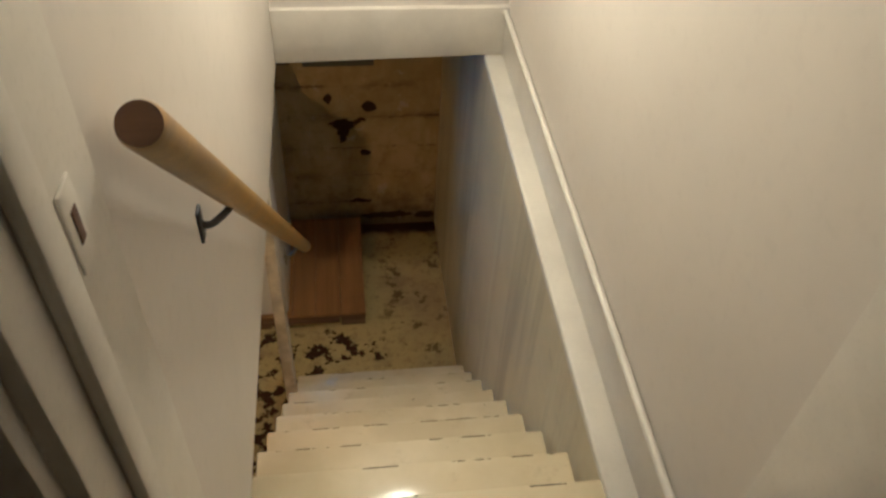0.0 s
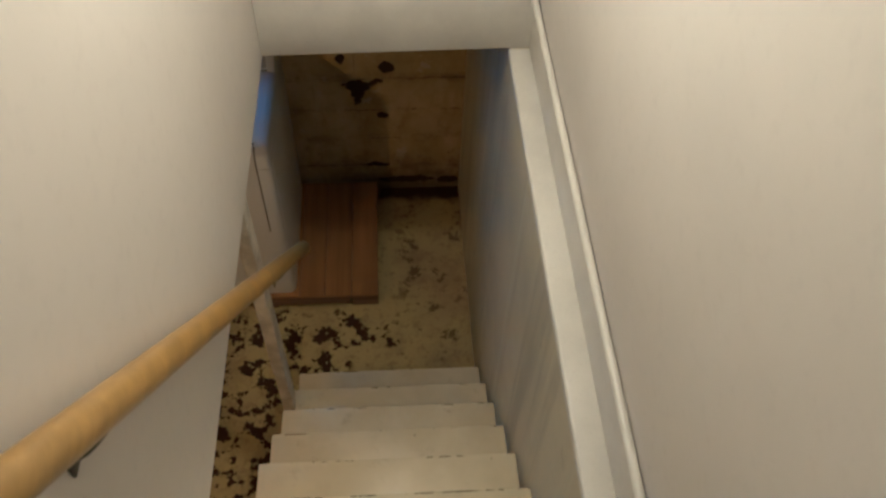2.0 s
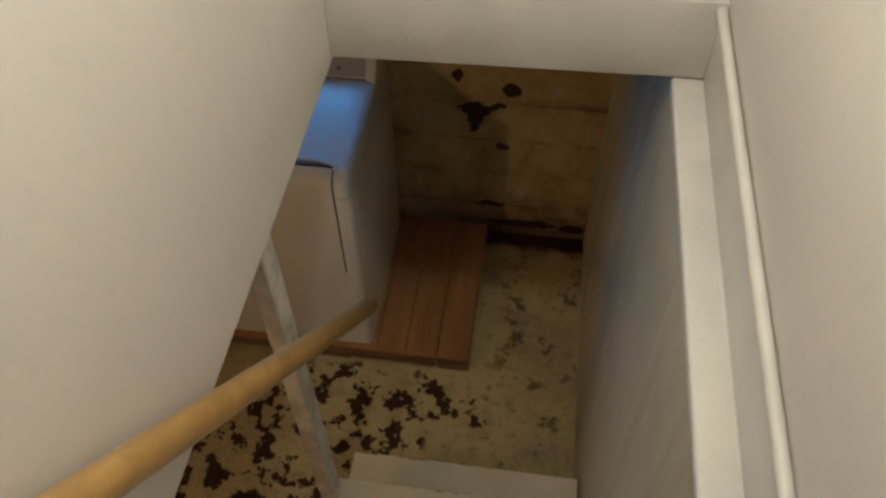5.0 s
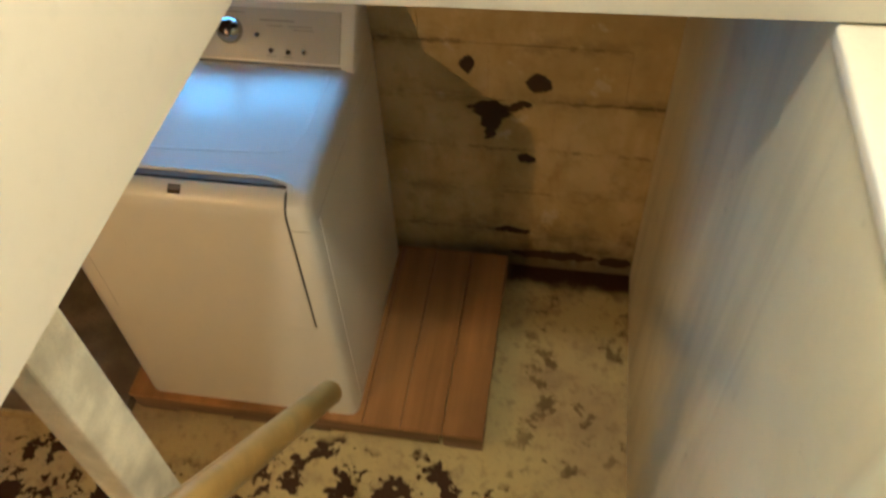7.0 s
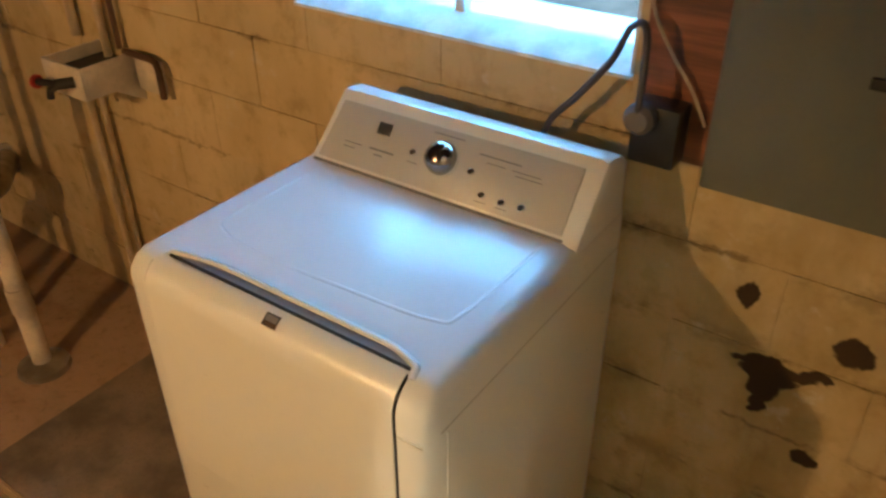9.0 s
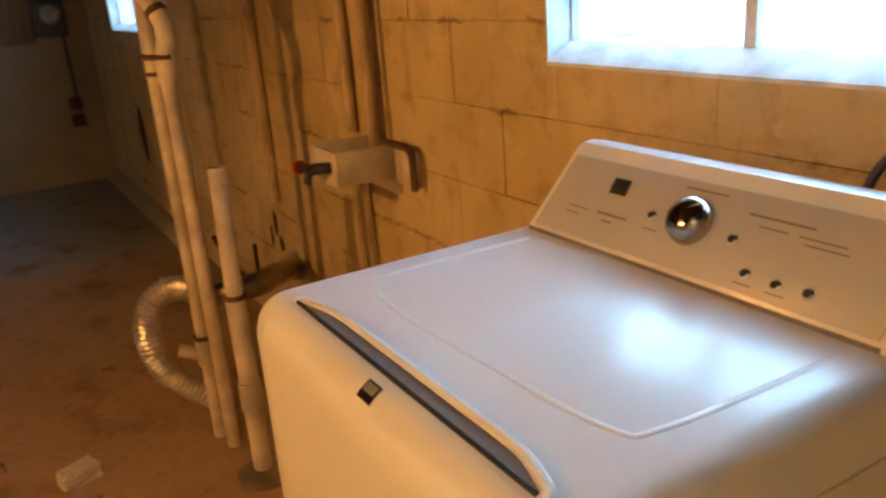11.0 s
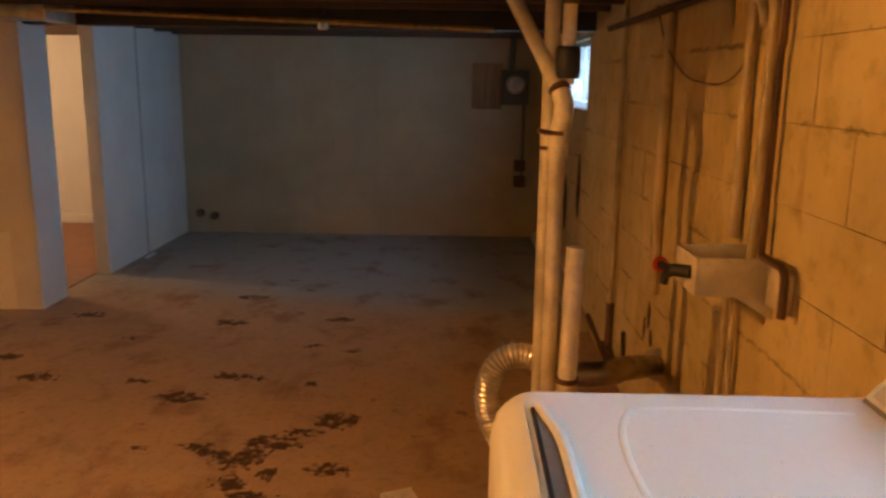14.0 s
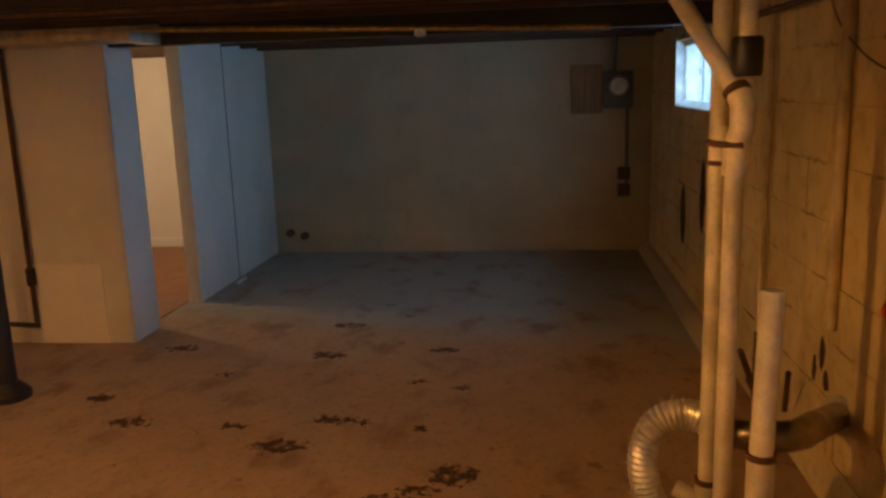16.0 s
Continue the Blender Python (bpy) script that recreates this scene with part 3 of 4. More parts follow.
part("casing", box(LX - 0.004, 0.660, 1.943, 1.98, UP + 2.03, UP + 2.12, 0.006), TRIM, frame_ob)
plate = part("strike_plate", box(LX + 0.012, LX + 0.016, 2.090, 2.122, 2.71, 2.79, 0.002), TRIM, frame_ob, "painted-over strike plate")
part("latch_hole", box(LX + 0.015, LX + 0.0175, 2.099, 2.111, 2.735, 2.768, 0.001), IRON, plate)

# basement ceiling: subfloor and joists running towards the back wall
bm = box(-7.64, LX - 0.11, -0.6, BY + 0.24, 1.90, 1.94)
box(LX - 0.11, 0.9, HY + 0.11, BY + 0.24, 1.90, 1.94, bm=bm)
box(LX - 0.11, 0.9, -0.6, 2.14, 1.83, 1.865, bm=bm)
for k in range(18):
    x = -0.60 - 0.4 * k
    if not -5.0 < x < -4.3:
        box(x - 0.019, x + 0.019, -0.4, BY, 1.765, 1.90, bm=bm)
for x in (0.0, 0.4):
    box(x - 0.019, x + 0.019, HY + 0.11, BY, 1.765, 1.90, bm=bm)
structure("ceiling", bm, JOIST, "dark wooden joists and subfloor of the basement ceiling", "ceiling")

# ---- windows ----
def window(name, hole, mullions, label):
    x0, x1, z0, z1 = hole
    ob = tagged(thing(name, label, "window", ((x0 + x1) / 2, BY + 0.16, z0)), kind="structure")
    bm = box(x0, x1, BY + 0.055, BY + 0.095, z1 - 0.035, z1, 0.003)
    box(x0, x0 + 0.012, BY + 0.055, BY + 0.095, z0 + 0.04, z1 - 0.035, 0.003, bm=bm)
    box(x1 - 0.012, x1, BY + 0.055, BY + 0.095, z0 + 0.04, z1 - 0.035, 0.003, bm=bm)
    part("window_frame", bm, FRAME, ob)
    bm = prism([(BY - 0.004, z0), (BY + 0.24, z0), (BY + 0.24, z0 + 0.034), (BY + 0.10, z0 + 0.04), (BY + 0.055, z0 + 0.04), (BY - 0.004, z0 + 0.007)], x0, x1)
    part("window_sill", bm, FRAME, ob)
    part("reveal", box(x0, x0 + 0.006, BY - 0.002, BY + 0.055, z0 + 0.012, z1), FRAME, ob)
    part("reveal", box(x1 - 0.006, x1, BY - 0.002, BY + 0.055, z0 + 0.012, z1), FRAME, ob)
    part("outer_reveal", box(x0, x0 + 0.006, BY + 0.095, BY + 0.238, z0 + 0.04, z1), FRAME, ob)
    part("outer_reveal", box(x1 - 0.006, x1, BY + 0.095, BY + 0.238, z0 + 0.04, z1), FRAME, ob)
    n = mullions + 1
    for k in range(n):
        a = x0 + 0.012 + (x1 - x0 - 0.024) * k / n
        b = x0 + 0.012 + (x1 - x0 - 0.024) * (k + 1) / n
        pane = part("pane", box(a + 0.004, b - 0.004, BY + 0.073, BY + 0.077, z0 + 0.04, z1 - 0.035), GLASS, ob)
        pane.visible_shadow = False
        if k:
            part("mullion", box(a - 0.012, a + 0.012, BY + 0.06, BY + 0.09, z0 + 0.04, z1 - 0.035, 0.002), FRAME, ob)
    return ob


window("window_1", WIN_A, 1, "small white basement window set deep in the block wall")
window("window_2", WIN_B, 1, "small bright basement window near the electric meter")
bm = box(-9.5, 2.5, 6.6, 6.62, 0.4, 4.5)
tagged(new("backdrop", mesh_of("backdrop", bm, SKYCARD)), "pale bright daylight outside the windows", "backdrop", kind="structure")
structure("ground", box(-9.5, 2.5, BY + 0.24, 6.6, 0.9, 1.0), CONCRETE, "ground outside the basement windows", "ground")

# ---- stairs ----
RUN, RISE = 0.1695, 0.1805
stairs = tagged(thing("staircase", "steep cream painted wooden basement staircase, worn at the edges", "staircase", (0.22, 3.7, 0)), kind="structure")
for k in range(9):
    y, z = 3.742 - RUN * k, 0.310 + RISE * k
    bm = box(-0.143, 0.583, y - RUN - 0.02, y, z - 0.03, z, 0.006, 2)
    part("tread", bm, STAIR, stairs)
    low = 0.0 if k == 0 else z - RISE
    bm = box(-0.115, 0.58, y - 0.045, y - 0.027, low, z - 0.03)
    part("riser", bm, STAIR, stairs)
slope = RISE / RUN
for x in (-0.115, 0.55):
    bm = bmesh.new()
    prof = [(3.66, 0.0), (3.66, 0.20), (2.16, 0.20 + 1.5 * slope), (2.15, 0.20 + 1.5 * slope - 0.25), (3.58, 0.0)]
    bm = prism(prof, x, x + 0.03)
    part("stringer", bm, STAIR, stairs)

post = tagged(new("newel_post", mesh_of("newel_post", box(-0.165, -0.125, 3.486, 3.548, 0.4905, 1.70, 0.004), POSTPAINT)), "white painted wooden post holding up the stair wall", "post")

# handrail
rail = thing("handrail", "round honey-coloured wooden handrail on dark iron brackets", "handrail", (-0.064, 2.235, 2.748))
a, b = Vector((-0.064, 2.235, 2.748)), Vector((-0.064, 3.884, 0.952))
rod = part("rail", tube([a, *[a.lerp(b, t) for t in (0.003, 0.25, 0.5, 0.75, 0.997)], b], 0.0235, 24, wave=lambda i: 0.9 if i in (0, 6) else 1), RAIL, rail)
d = (b - a).normalized()
part("end_cap", tube([a - d * 0.0015, a + d * 0.002], 0.0212, 24), RAILEND, rail, "dark end grain of the rail")
for t, mat in ((0.215, DARKIRON), (0.83, GALV)):
    p = a.lerp(b, t)
    foot = Vector((LX, p.y - 0.065, p.z - 0.005))
    bm = tube(curve_points([foot, foot + Vector((0.015, 0.012, -0.012)), p + Vector((-0.01, -0.005, -0.036)), p + Vector((0, 0, -0.022))], 5), 0.006, 8)
    box(foot.x, foot.x + 0.005, foot.y - 0.012, foot.y + 0.012, foot.z - 0.03, foot.z + 0.03, 0.002, bm=bm)
    tube([p + Vector((0, 0, -0.024)) - d * 0.03, p + Vector((0, 0, -0.024)) + d * 0.03], 0.006, 8, bm=bm)
    part("bracket", bm, mat, rail, "dark iron rail bracket" if mat is DARKIRON else "bright steel rail bracket")

# ---- dryer on its pallet ----
pallet = thing("pallet", "low wooden pallet topped with reddish planks", "pallet", (-0.37, 4.6, 0))
for x0, x1 in ((-0.935, -0.562), (-0.5595, -0.192), (-0.1895, -0.077), (-0.0745, 0.048), (0.0505, 0.172)):
    part("deck_plank", box(x0, x1, 4.255, 4.955, 0.084, 0.10, 0.0015, 1), PALLET, pallet)
part("front_board", box(-0.925, 0.04, 4.257, 4.261, 0.030, 0.083, 0.001), RAWWOOD, pallet, "grey-brown front board")
for y in (4.262, 4.56, 4.86):
    part("runner", box(-0.93, 0.173, y, y + 0.085, 0.062, 0.084, 0.002), RAWWOOD, pallet)
    for x in (-0.925, -0.62, -0.42, 0.05):
        part("block", box(x, x + 0.12, y + 0.002, y + 0.083, 0.0, 0.062, 0.003), RAWWOOD, pallet)

DW, DD, DH, DR = 0.657, 0.66, 0.922, 0.055
dryer = thing("clothes_dryer", "white front-loading clothes dryer with silver control console", "clothes dryer", (-0.865, 4.278, 0.10))


def shell(d, s):
    """Front-to-top line of the dryer at the way s (0 foot, then up, round and back), moved outward by d."""
    straight = DH - DR
    if s < straight:
        return -d, s
    arc = DR * math.pi / 2
    if s < straight + arc:
        a = (s - straight) / DR
        return DR - (DR + d) * math.cos(a), straight + (DR + d) * math.sin(a)
    return DR + s - straight - arc, DH + d


def skin(u0, u1, s0, s1, low, high, steps=14):
    """A sheet on the dryer's front and top, from depth low to high."""
    bm = bmesh.new()
    bend = DH - DR
    if s0 < bend - 0.02 and s1 > bend + 0.02:
        ss = [s0, bend - 0.004] + [bend + (s1 - bend) * k / (steps - 2) for k in range(steps - 1)]
    else:
        ss = [s0 + (s1 - s0) * k / steps for k in range(steps + 1)]
    outer = [shell(high, s) for s in ss]
    inner = [shell(low, s) for s in ss]
    loop = outer + inner[::-1]
    a = [bm.verts.new((u0, v, z)) for v, z in loop]
    c = [bm.verts.new((u1, v, z)) for v, z in loop]
    n = len(loop)
    for k in range(n):
        bm.faces.new((a[k], a[(k + 1) % n], c[(k + 1) % n], c[k]))
    for ring in (a, c):
        for k in range(steps):
            bm.faces.new((ring[k], ring[k + 1], ring[n - 2 - k], ring[n - 1 - k]))
    return bm


S_TOP = DH - DR + DR * math.pi / 2
bm = bmesh.new()
rings = []
for u, d in ((-0.005, -0.034), (-0.001, -0.019), (0.009, -0.007), (0.028, 0.0), (DW - 0.030, 0.0), (DW - 0.012, -0.006), (DW - 0.004, -0.0165), (DW, -0.030)):
    ss = [0.0, 0.3, 0.6, DH - DR] + [DH - DR + (S_TOP - DH + DR) * k / 8 for k in range(1, 9)] + [S_TOP + 0.2, S_TOP + 0.40]
    line = [shell(d, s) for s in ss]
    line += [(DD + d * 0.6, DH + d), (DD + d * 0.6, 0.0)]
    rings.append([bm.verts.new((u, v, z)) for v, z in line])
for a, c in zip(rings, rings[1:]):
    n = len(a)
    for k in range(n):
        bm.faces.new((a[k], a[(k + 1) % n], c[(k + 1) % n], c[k]))
bm.faces.new(rings[0])
bm.faces.new(rings[-1][::-1])
part("cabinet", bm, ENAMEL, dryer, local=True)
door = part("door", skin(0.062, 0.602, 0.455, S_TOP - 0.018, -0.004, 0.0035), ENAMEL, dryer, local=True)
part("door_gap", skin(0.602, 0.6065, 0.455, S_TOP - 0.018, -0.004, 0.0008), BLACK, dryer, "dark gap beside the door", local=True)
part("door_gap", skin(0.0585, 0.062, 0.455, S_TOP - 0.030, -0.004, 0.0010), GREYGAP, dryer, local=True)
part("door_line", skin(0.062, 0.602, 0.4525, 0.455, -0.004, 0.0006, 2), CONSOLE, dryer, local=True)
bm = bmesh.new()
rows = []
for k in range(25):
    f = k / 24
    swell = math.sin(math.pi * min(f / 0.22, 1.0) / 2) * math.sin(math.pi * min((1 - f) / 0.14, 1.0) / 2)
    x, v0 = 0.082 + 0.522 * f, 0.046
    v1 = v0 + 0.004 + 0.017 * swell
    line = [(v0, 0.0012), (v0 + 0.35 * (v1 - v0), 0.0016), (v1, 0.0020)]
    rows.append([bm.verts.new((x, v, DH - DR + math.sqrt(max(DR * DR - max(DR - v, 0) ** 2, 0)) + h)) for v, h in line])
for a, c in zip(rows, rows[1:]):
    for k in range(2):
        bm.faces.new((a[k], a[k + 1], c[k + 1], c[k]))
bmesh.ops.solidify(bm, geom=list(bm.faces), thickness=0.004)
part("handle_slot", bm, SLOTGREY, dryer, "grey finger slot above the door", local=True)
# the slot lies flat, so a black line paints the shade of its depth
part("slot_shade", tube([(0.084 + 0.518 * k / 12, 0.0455, DH - DR + math.sqrt(DR * DR - (DR - 0.0455) ** 2) + 0.0012) for k in range(13)], 0.0030, 8), BLACK, dryer, "black line for the shade in the slot", local=True)
lip = [(0.078, 0.044, DH - 0.002)]
for k in range(21):
    f = k / 20
    swell = math.sin(math.pi * min(f / 0.22, 1.0) / 2) * math.sin(math.pi * min((1 - f) / 0.14, 1.0) / 2)
    lip.append((0.082 + 0.522 * f, 0.054 + 0.017 * swell, DH + 0.0005))
lip += [(0.608, 0.046, DH - 0.002), (0.612, 0.034, DH - 0.007)]
part("handle_lip", tube(curve_points(lip, 3), 0.0070, 10), ENAMEL, dryer, local=True)
ridge = curve_points([(0.075, 0.43, DH - 0.0064), (0.07, 0.20, DH - 0.0064), (0.095, 0.155, DH - 0.0064), (0.20, 0.135, DH - 0.0064), (0.40, 0.142, DH - 0.0064), (0.56, 0.155, DH - 0.0064), (0.592, 0.20, DH - 0.0064), (0.60, 0.43, DH - 0.0064)], 8)
part("raised_edge", tube(ridge, 0.0080, 14), ENAMEL, dryer, local=True)
part("side_seam", box(DW - 0.0005, DW + 0.0006, 0.04, DD - 0.02, DH - 0.092, DH - 0.089), CONSOLE, dryer, local=True)
part("front_seam", skin(0.607, DW - 0.004, DH - 0.092, DH - 0.089, -0.002, 0.0007, 2), CONSOLE, dryer, local=True)
part("side_fold", box(DW - 0.0005, DW + 0.002, 0.055, 0.060, 0.02, DH - 0.10, 0.0008), ENAMEL, dryer, local=True)
badge = part("badge", skin(0.336, 0.366, 0.908, 0.928, 0.003, 0.0055, 3), CHROME, door, "small dark and chrome badge", local=True)
part("badge_face", skin(0.339, 0.363, 0.916, 0.926, 0.005, 0.0062, 3), GREYGAP, badge, local=True)

# console, leaning back over the deck
C0, C1 = (0.457, DH - 0.004), (0.553, 1.049)
bm = bmesh.new()
rings = []
for u, d in ((0.022, 0.016), (0.026, 0.006), (0.038, 0.0), (DW - 0.018, 0.0), (DW - 0.006, 0.006), (DW - 0.002, 0.016)):
    line = [(C0[0] + d, DH - 0.012), (C0[0] + d, C0[1]), (C1[0] - 0.006 + d, C1[1] - 0.012 - d * 0.6), (C1[0] + 0.006, C1[1] - d), (C1[0] + 0.022, C1[1] + 0.002 - d), (C1[0] + 0.05, C1[1] - 0.004 - d), (DD - 0.01 - d, C1[1] - 0.03 - d), (DD - 0.004 - d, DH - 0.012)]
    lean = 0.022 * (1 if u < 0.3 else 0)
    rings.append([bm.verts.new((u + lean * max(0, (z - DH) / 0.13), v, z)) for v, z in line])
for a, c in zip(rings, rings[1:]):
    n = len(a)
    for k in range(n):
        bm.faces.new((a[k], a[(k + 1) % n], c[(k + 1) % n], c[k]))
bm.faces.new(rings[0])
bm.faces.new(rings[-1][::-1])
part("console", bm, ENAMEL, dryer, local=True)
cd = Vector((0, C1[0] - C0[0], C1[1] - C0[1])).normalized()
cn = Vector((0, -cd.z, cd.y))


def on_console(x, s, out=0.0):
    return Vector((x, C0[0], C0[1])) + cd * s + cn * out


def console_plate(x0, x1, s0, s1, out0, out1, bevel=0.0, slant=0.0):
    bm = bmesh.new()
    v = [bm.verts.new(on_console(x, s, o)) for o in (out0, out1) for x, s in ((x0, s0), (x1, s0), (x1, s1), (x0 + slant, s1))]
    for f in ((0, 1, 2, 3), (4, 5, 6, 7), (0, 1, 5, 4), (1, 2, 6, 5), (2, 3, 7, 6), (3, 0, 4, 7)):
        bm.faces.new([v[k] for k in f])
    if bevel:
        bmesh.ops.bevel(bm, geom=list(bm.edges), offset=bevel, segments=2, affect="EDGES", profile=0.5)
    return bm


face = part("control_panel", console_plate(0.045, 0.618, 0.016, 0.142, -0.006, 0.0025, 0.002, 0.02), CONSOLE, dryer, "silver-grey control panel", local=True)
part("console_gap", console_plate(0.036, 0.622, 0.002, 0.010, -0.01, 0.0012), GREYGAP, dryer, "dark line under the control panel", local=True)
part("display", console_plate(0.170, 0.203, 0.094, 0.119, 0.002, 0.0045, 0.001), BLACK, face, "small black display", local=True)
KU, KS = 0.334, 0.084
part("knob_ring", tube([on_console(KU, KS, 0.002), on_console(KU, KS, 0.0045)], 0.038, 28), CONSOLE, face, local=True)
knob = part("knob", tube([on_console(KU, KS, o) for o in (0.002, 0.010, 0.020, 0.027, 0.031, 0.0325)], 0.034, 32, wave=lambda i: (1.0, 0.98, 0.88, 0.68, 0.40, 0.08)[i]), SMOKECHROME, face, "round smoky chrome dial", local=True)
part("pointer", tube([on_console(KU + 0.006, KS + 0.010, 0.029), on_console(KU + 0.016, KS + 0.022, 0.024)], 0.0028, 8), CHROME, knob, local=True)
for u, s in ((0.268, 0.078), (0.405, 0.076), (0.442, 0.040), (0.486, 0.038), (0.527, 0.040)):
    part("button", tube([on_console(u, s, 0.002), on_console(u, s, 0.006), on_console(u, s, 0.008)], 0.0075, 14, wave=lambda i: (1, 1, 0.7)[i]), CHROME, face, local=True)
for u0, u1, s, h in ((0.165, 0.225, 0.060, 0.004), (0.18, 0.20, 0.050, 0.003), (0.10, 0.145, 0.060, 0.002), (0.10, 0.13, 0.050, 0.002), (0.41, 0.50, 0.112, 0.003), (0.43, 0.47, 0.100, 0.002),
                     (0.485, 0.545, 0.100, 0.002), (0.495, 0.55, 0.092, 0.002), (0.30, 0.37, 0.128, 0.002), (0.26, 0.285, 0.058, 0.002), (0.43, 0.455, 0.026, 0.002), (0.475, 0.50, 0.026, 0.002)):
    part("printed_line", console_plate(u0, u1, s, s + h, 0.002, 0.0032), PRINT, face, local=True)

structure("concrete_pad", box(-1.70, -0.95, 4.18, 4.993, 0.0, 0.05, 0.008), CONCRETE, "low dark stained concrete pad beside the pallet", "pad")

structure("pad_edge", box(-1.70, -0.95, 4.170, 4.179, 0.0, 0.046, 0.002), FLOOR, "pale painted front edge of the concrete pad", "trim")

# ---- pipes and services on the back wall ----
def pipe(name, points, r, mat, label, group="", sides=16):
    return tagged(new(name, mesh_of(name, tube(points, r, sides), mat, 40)), label, "pipe", group)


stack = thing("drain_stack", "pair of cream painted drain pipes with a sloping branch", "drain pipe", (-2.25, 4.49, 0))
part("rear_pipe", tube([(-2.315, 4.498, 0), (-2.315, 4.498, 1.9)], 0.0225, 18), PVC, stack)
part("front_pipe", tube([(-2.225, 4.517, 0), (-2.225, 4.517, 1.255), (-2.207, 4.526, 1.30), (-2.205, 4.528, 1.345), (-2.235, 4.51, 1.395), (-2.50, 4.36, 1.72), (-2.60, 4.31, 1.90)], 0.0225, 18), PVC, stack)
part("coupling", tube([(-2.315, 4.503, 1.205), (-2.315, 4.503, 1.30)], 0.028, 18), PVC, stack)
part("coupling", tube([(-2.225, 4.517, 1.19), (-2.225, 4.517, 1.255)], 0.029, 18), PVC, stack)
part("wye", tube([(-2.225, 4.517, 1.255), (-2.207, 4.526, 1.30), (-2.205, 4.528, 1.345), (-2.222, 4.518, 1.378)], 0.028, 18), PVC, stack)
part("strap", tube(curve_points([(-2.35, 4.495, 1.262), (-2.29, 4.47, 1.262), (-2.22, 4.487, 1.262), (-2.19, 4.525, 1.262)], 5), 0.008, 8), IRON, stack, "rusty iron strap")
part("joint_band", tube([(-2.315, 4.503, 1.205), (-2.315, 4.503, 1.217)], 0.0295, 18), IRON, stack)
part("joint_band", tube([(-2.222, 4.518, 1.378), (-2.231, 4.513, 1.389)], 0.031, 18), IRON, stack)
part("rubber_coupling", tube([(-2.238, 4.538, 1.415), (-2.238, 4.538, 1.425), (-2.238, 4.538, 1.495), (-2.238, 4.538, 1.505)], 0.036, 18, wave=lambda i: (0.9, 1, 1, 0.9)[i]), BLACK, stack, "black rubber coupling")
part("upper_pipe", tube([(-2.238, 4.538, 1.40), (-2.238, 4.538, 1.9)], 0.020, 18), PVC, stack)
part("lower_coupling", tube([(-2.315, 4.498, 0.27), (-2.315, 4.498, 0.36)], 0.030, 18), PVC, stack)
part("lower_branch", tube([(-2.315, 4.498, 0.30), (-2.33, 4.46, 0.315), (-2.345, 4.42, 0.33)], 0.022, 16), PVC, stack)
part("joint_band", tube([(-2.315, 4.498, 0.36), (-2.315, 4.498, 0.372)], 0.032, 18), IRON, stack)
part("upper_band", tube([(-2.238, 4.538, 1.62), (-2.238, 4.538, 1.64)], 0.025, 18), IRON, stack)

stub = thing("standpipe", "short cream standpipe with a dark joint ring", "standpipe", (-1.983, 4.545, 0))
part("pipe", tube([(-1.985, 4.54, 0.0), (-1.985, 4.54, 0.60)], 0.030, 18), PVC, stub)
bm = tube([(-1.984, 4.54, 0.60), (-1.982, 4.548, 0.974)], 0.0255, 18, cap=False)
tube([(-1.982, 4.548, 0.974), (-1.982, 4.547, 0.90)], 0.022, 18, bm=bm)
part("upper_pipe", bm, PVC, stub)
part("joint_ring", tube([(-1.985, 4.54, 0.592), (-1.985, 4.54, 0.606)], 0.0325, 18), IRON, stub)
part("lower_coupling", tube([(-1.985, 4.54, 0.24), (-1.985, 4.54, 0.33)], 0.035, 18), PVC, stub)
part("floor_flange", tube([(-1.985, 4.54, 0.0), (-1.985, 4.54, 0.02), (-1.985, 4.54, 0.035)], 0.085, 24, wave=lambda i: (1, 0.95, 0.5)[i]), GALV, stub, "dull metal floor flange")

flex = thing("flexible_duct", "curled ribbed foil dryer duct with frayed edge", "duct", (-2.36, 4.4, 0))
path = curve_points([(-2.36, 4.53, 0.505), (-2.36, 4.45, 0.535), (-2.36, 4.375, 0.51), (-2.36, 4.34, 0.43), (-2.36, 4.345, 0.33), (-2.36, 4.385, 0.24), (-2.36, 4.46, 0.16), (-2.36, 4.55, 0.10)], 12)
part("hose", tube(path, 0.038, 18, wave=lambda i: 1.0 + 0.13 * (i % 2)), FOIL, flex)
random.seed(8)
bm = bmesh.new()
for k in range(60):
    p = path[random.randrange(3, 60)]
    a = random.uniform(0, 6.28)
    d = Vector((math.cos(a), 0.6 * math.sin(a) - 0.5, 0.6 * math.sin(a) + 0.3)).normalized()
    tube([p + d * 0.040, p + d * random.uniform(0.046, 0.056) + Vector((0.003, 0, 0.002))], 0.0012, 4, bm=bm)
tagged(part("frayed_foil", bm, FOIL, flex, "frayed foil slivers"), kind="stuff")
duct = thing("metal_duct", "dull round metal duct elbow at the wall", "duct", (-2.25, 4.8, 0.45))
part("elbow", tube(curve_points([(-2.40, 4.555, 0.47), (-2.36, 4.62, 0.475), (-2.335, 4.68, 0.487), (-2.34, 4.73, 0.49), (-2.42, 4.79, 0.475), (-2.56, 4.87, 0.43), (-2.72, 4.96, 0.38), (-2.76, 4.995, 0.37)], 6), 0.041, 20, wave=lambda i: 1.05 if i % 5 == 0 else 1.0), DULLDUCT, duct)
part("collar", tube([(-2.745, 4.978, 0.375), (-2.765, 5.0, 0.37)], 0.060, 20), GALV, duct)
crossed = thing("iron_fittings", "rusty iron pipe end and rods standing against the wall", "pipe fitting", (-3.55, 4.95, 0.05))
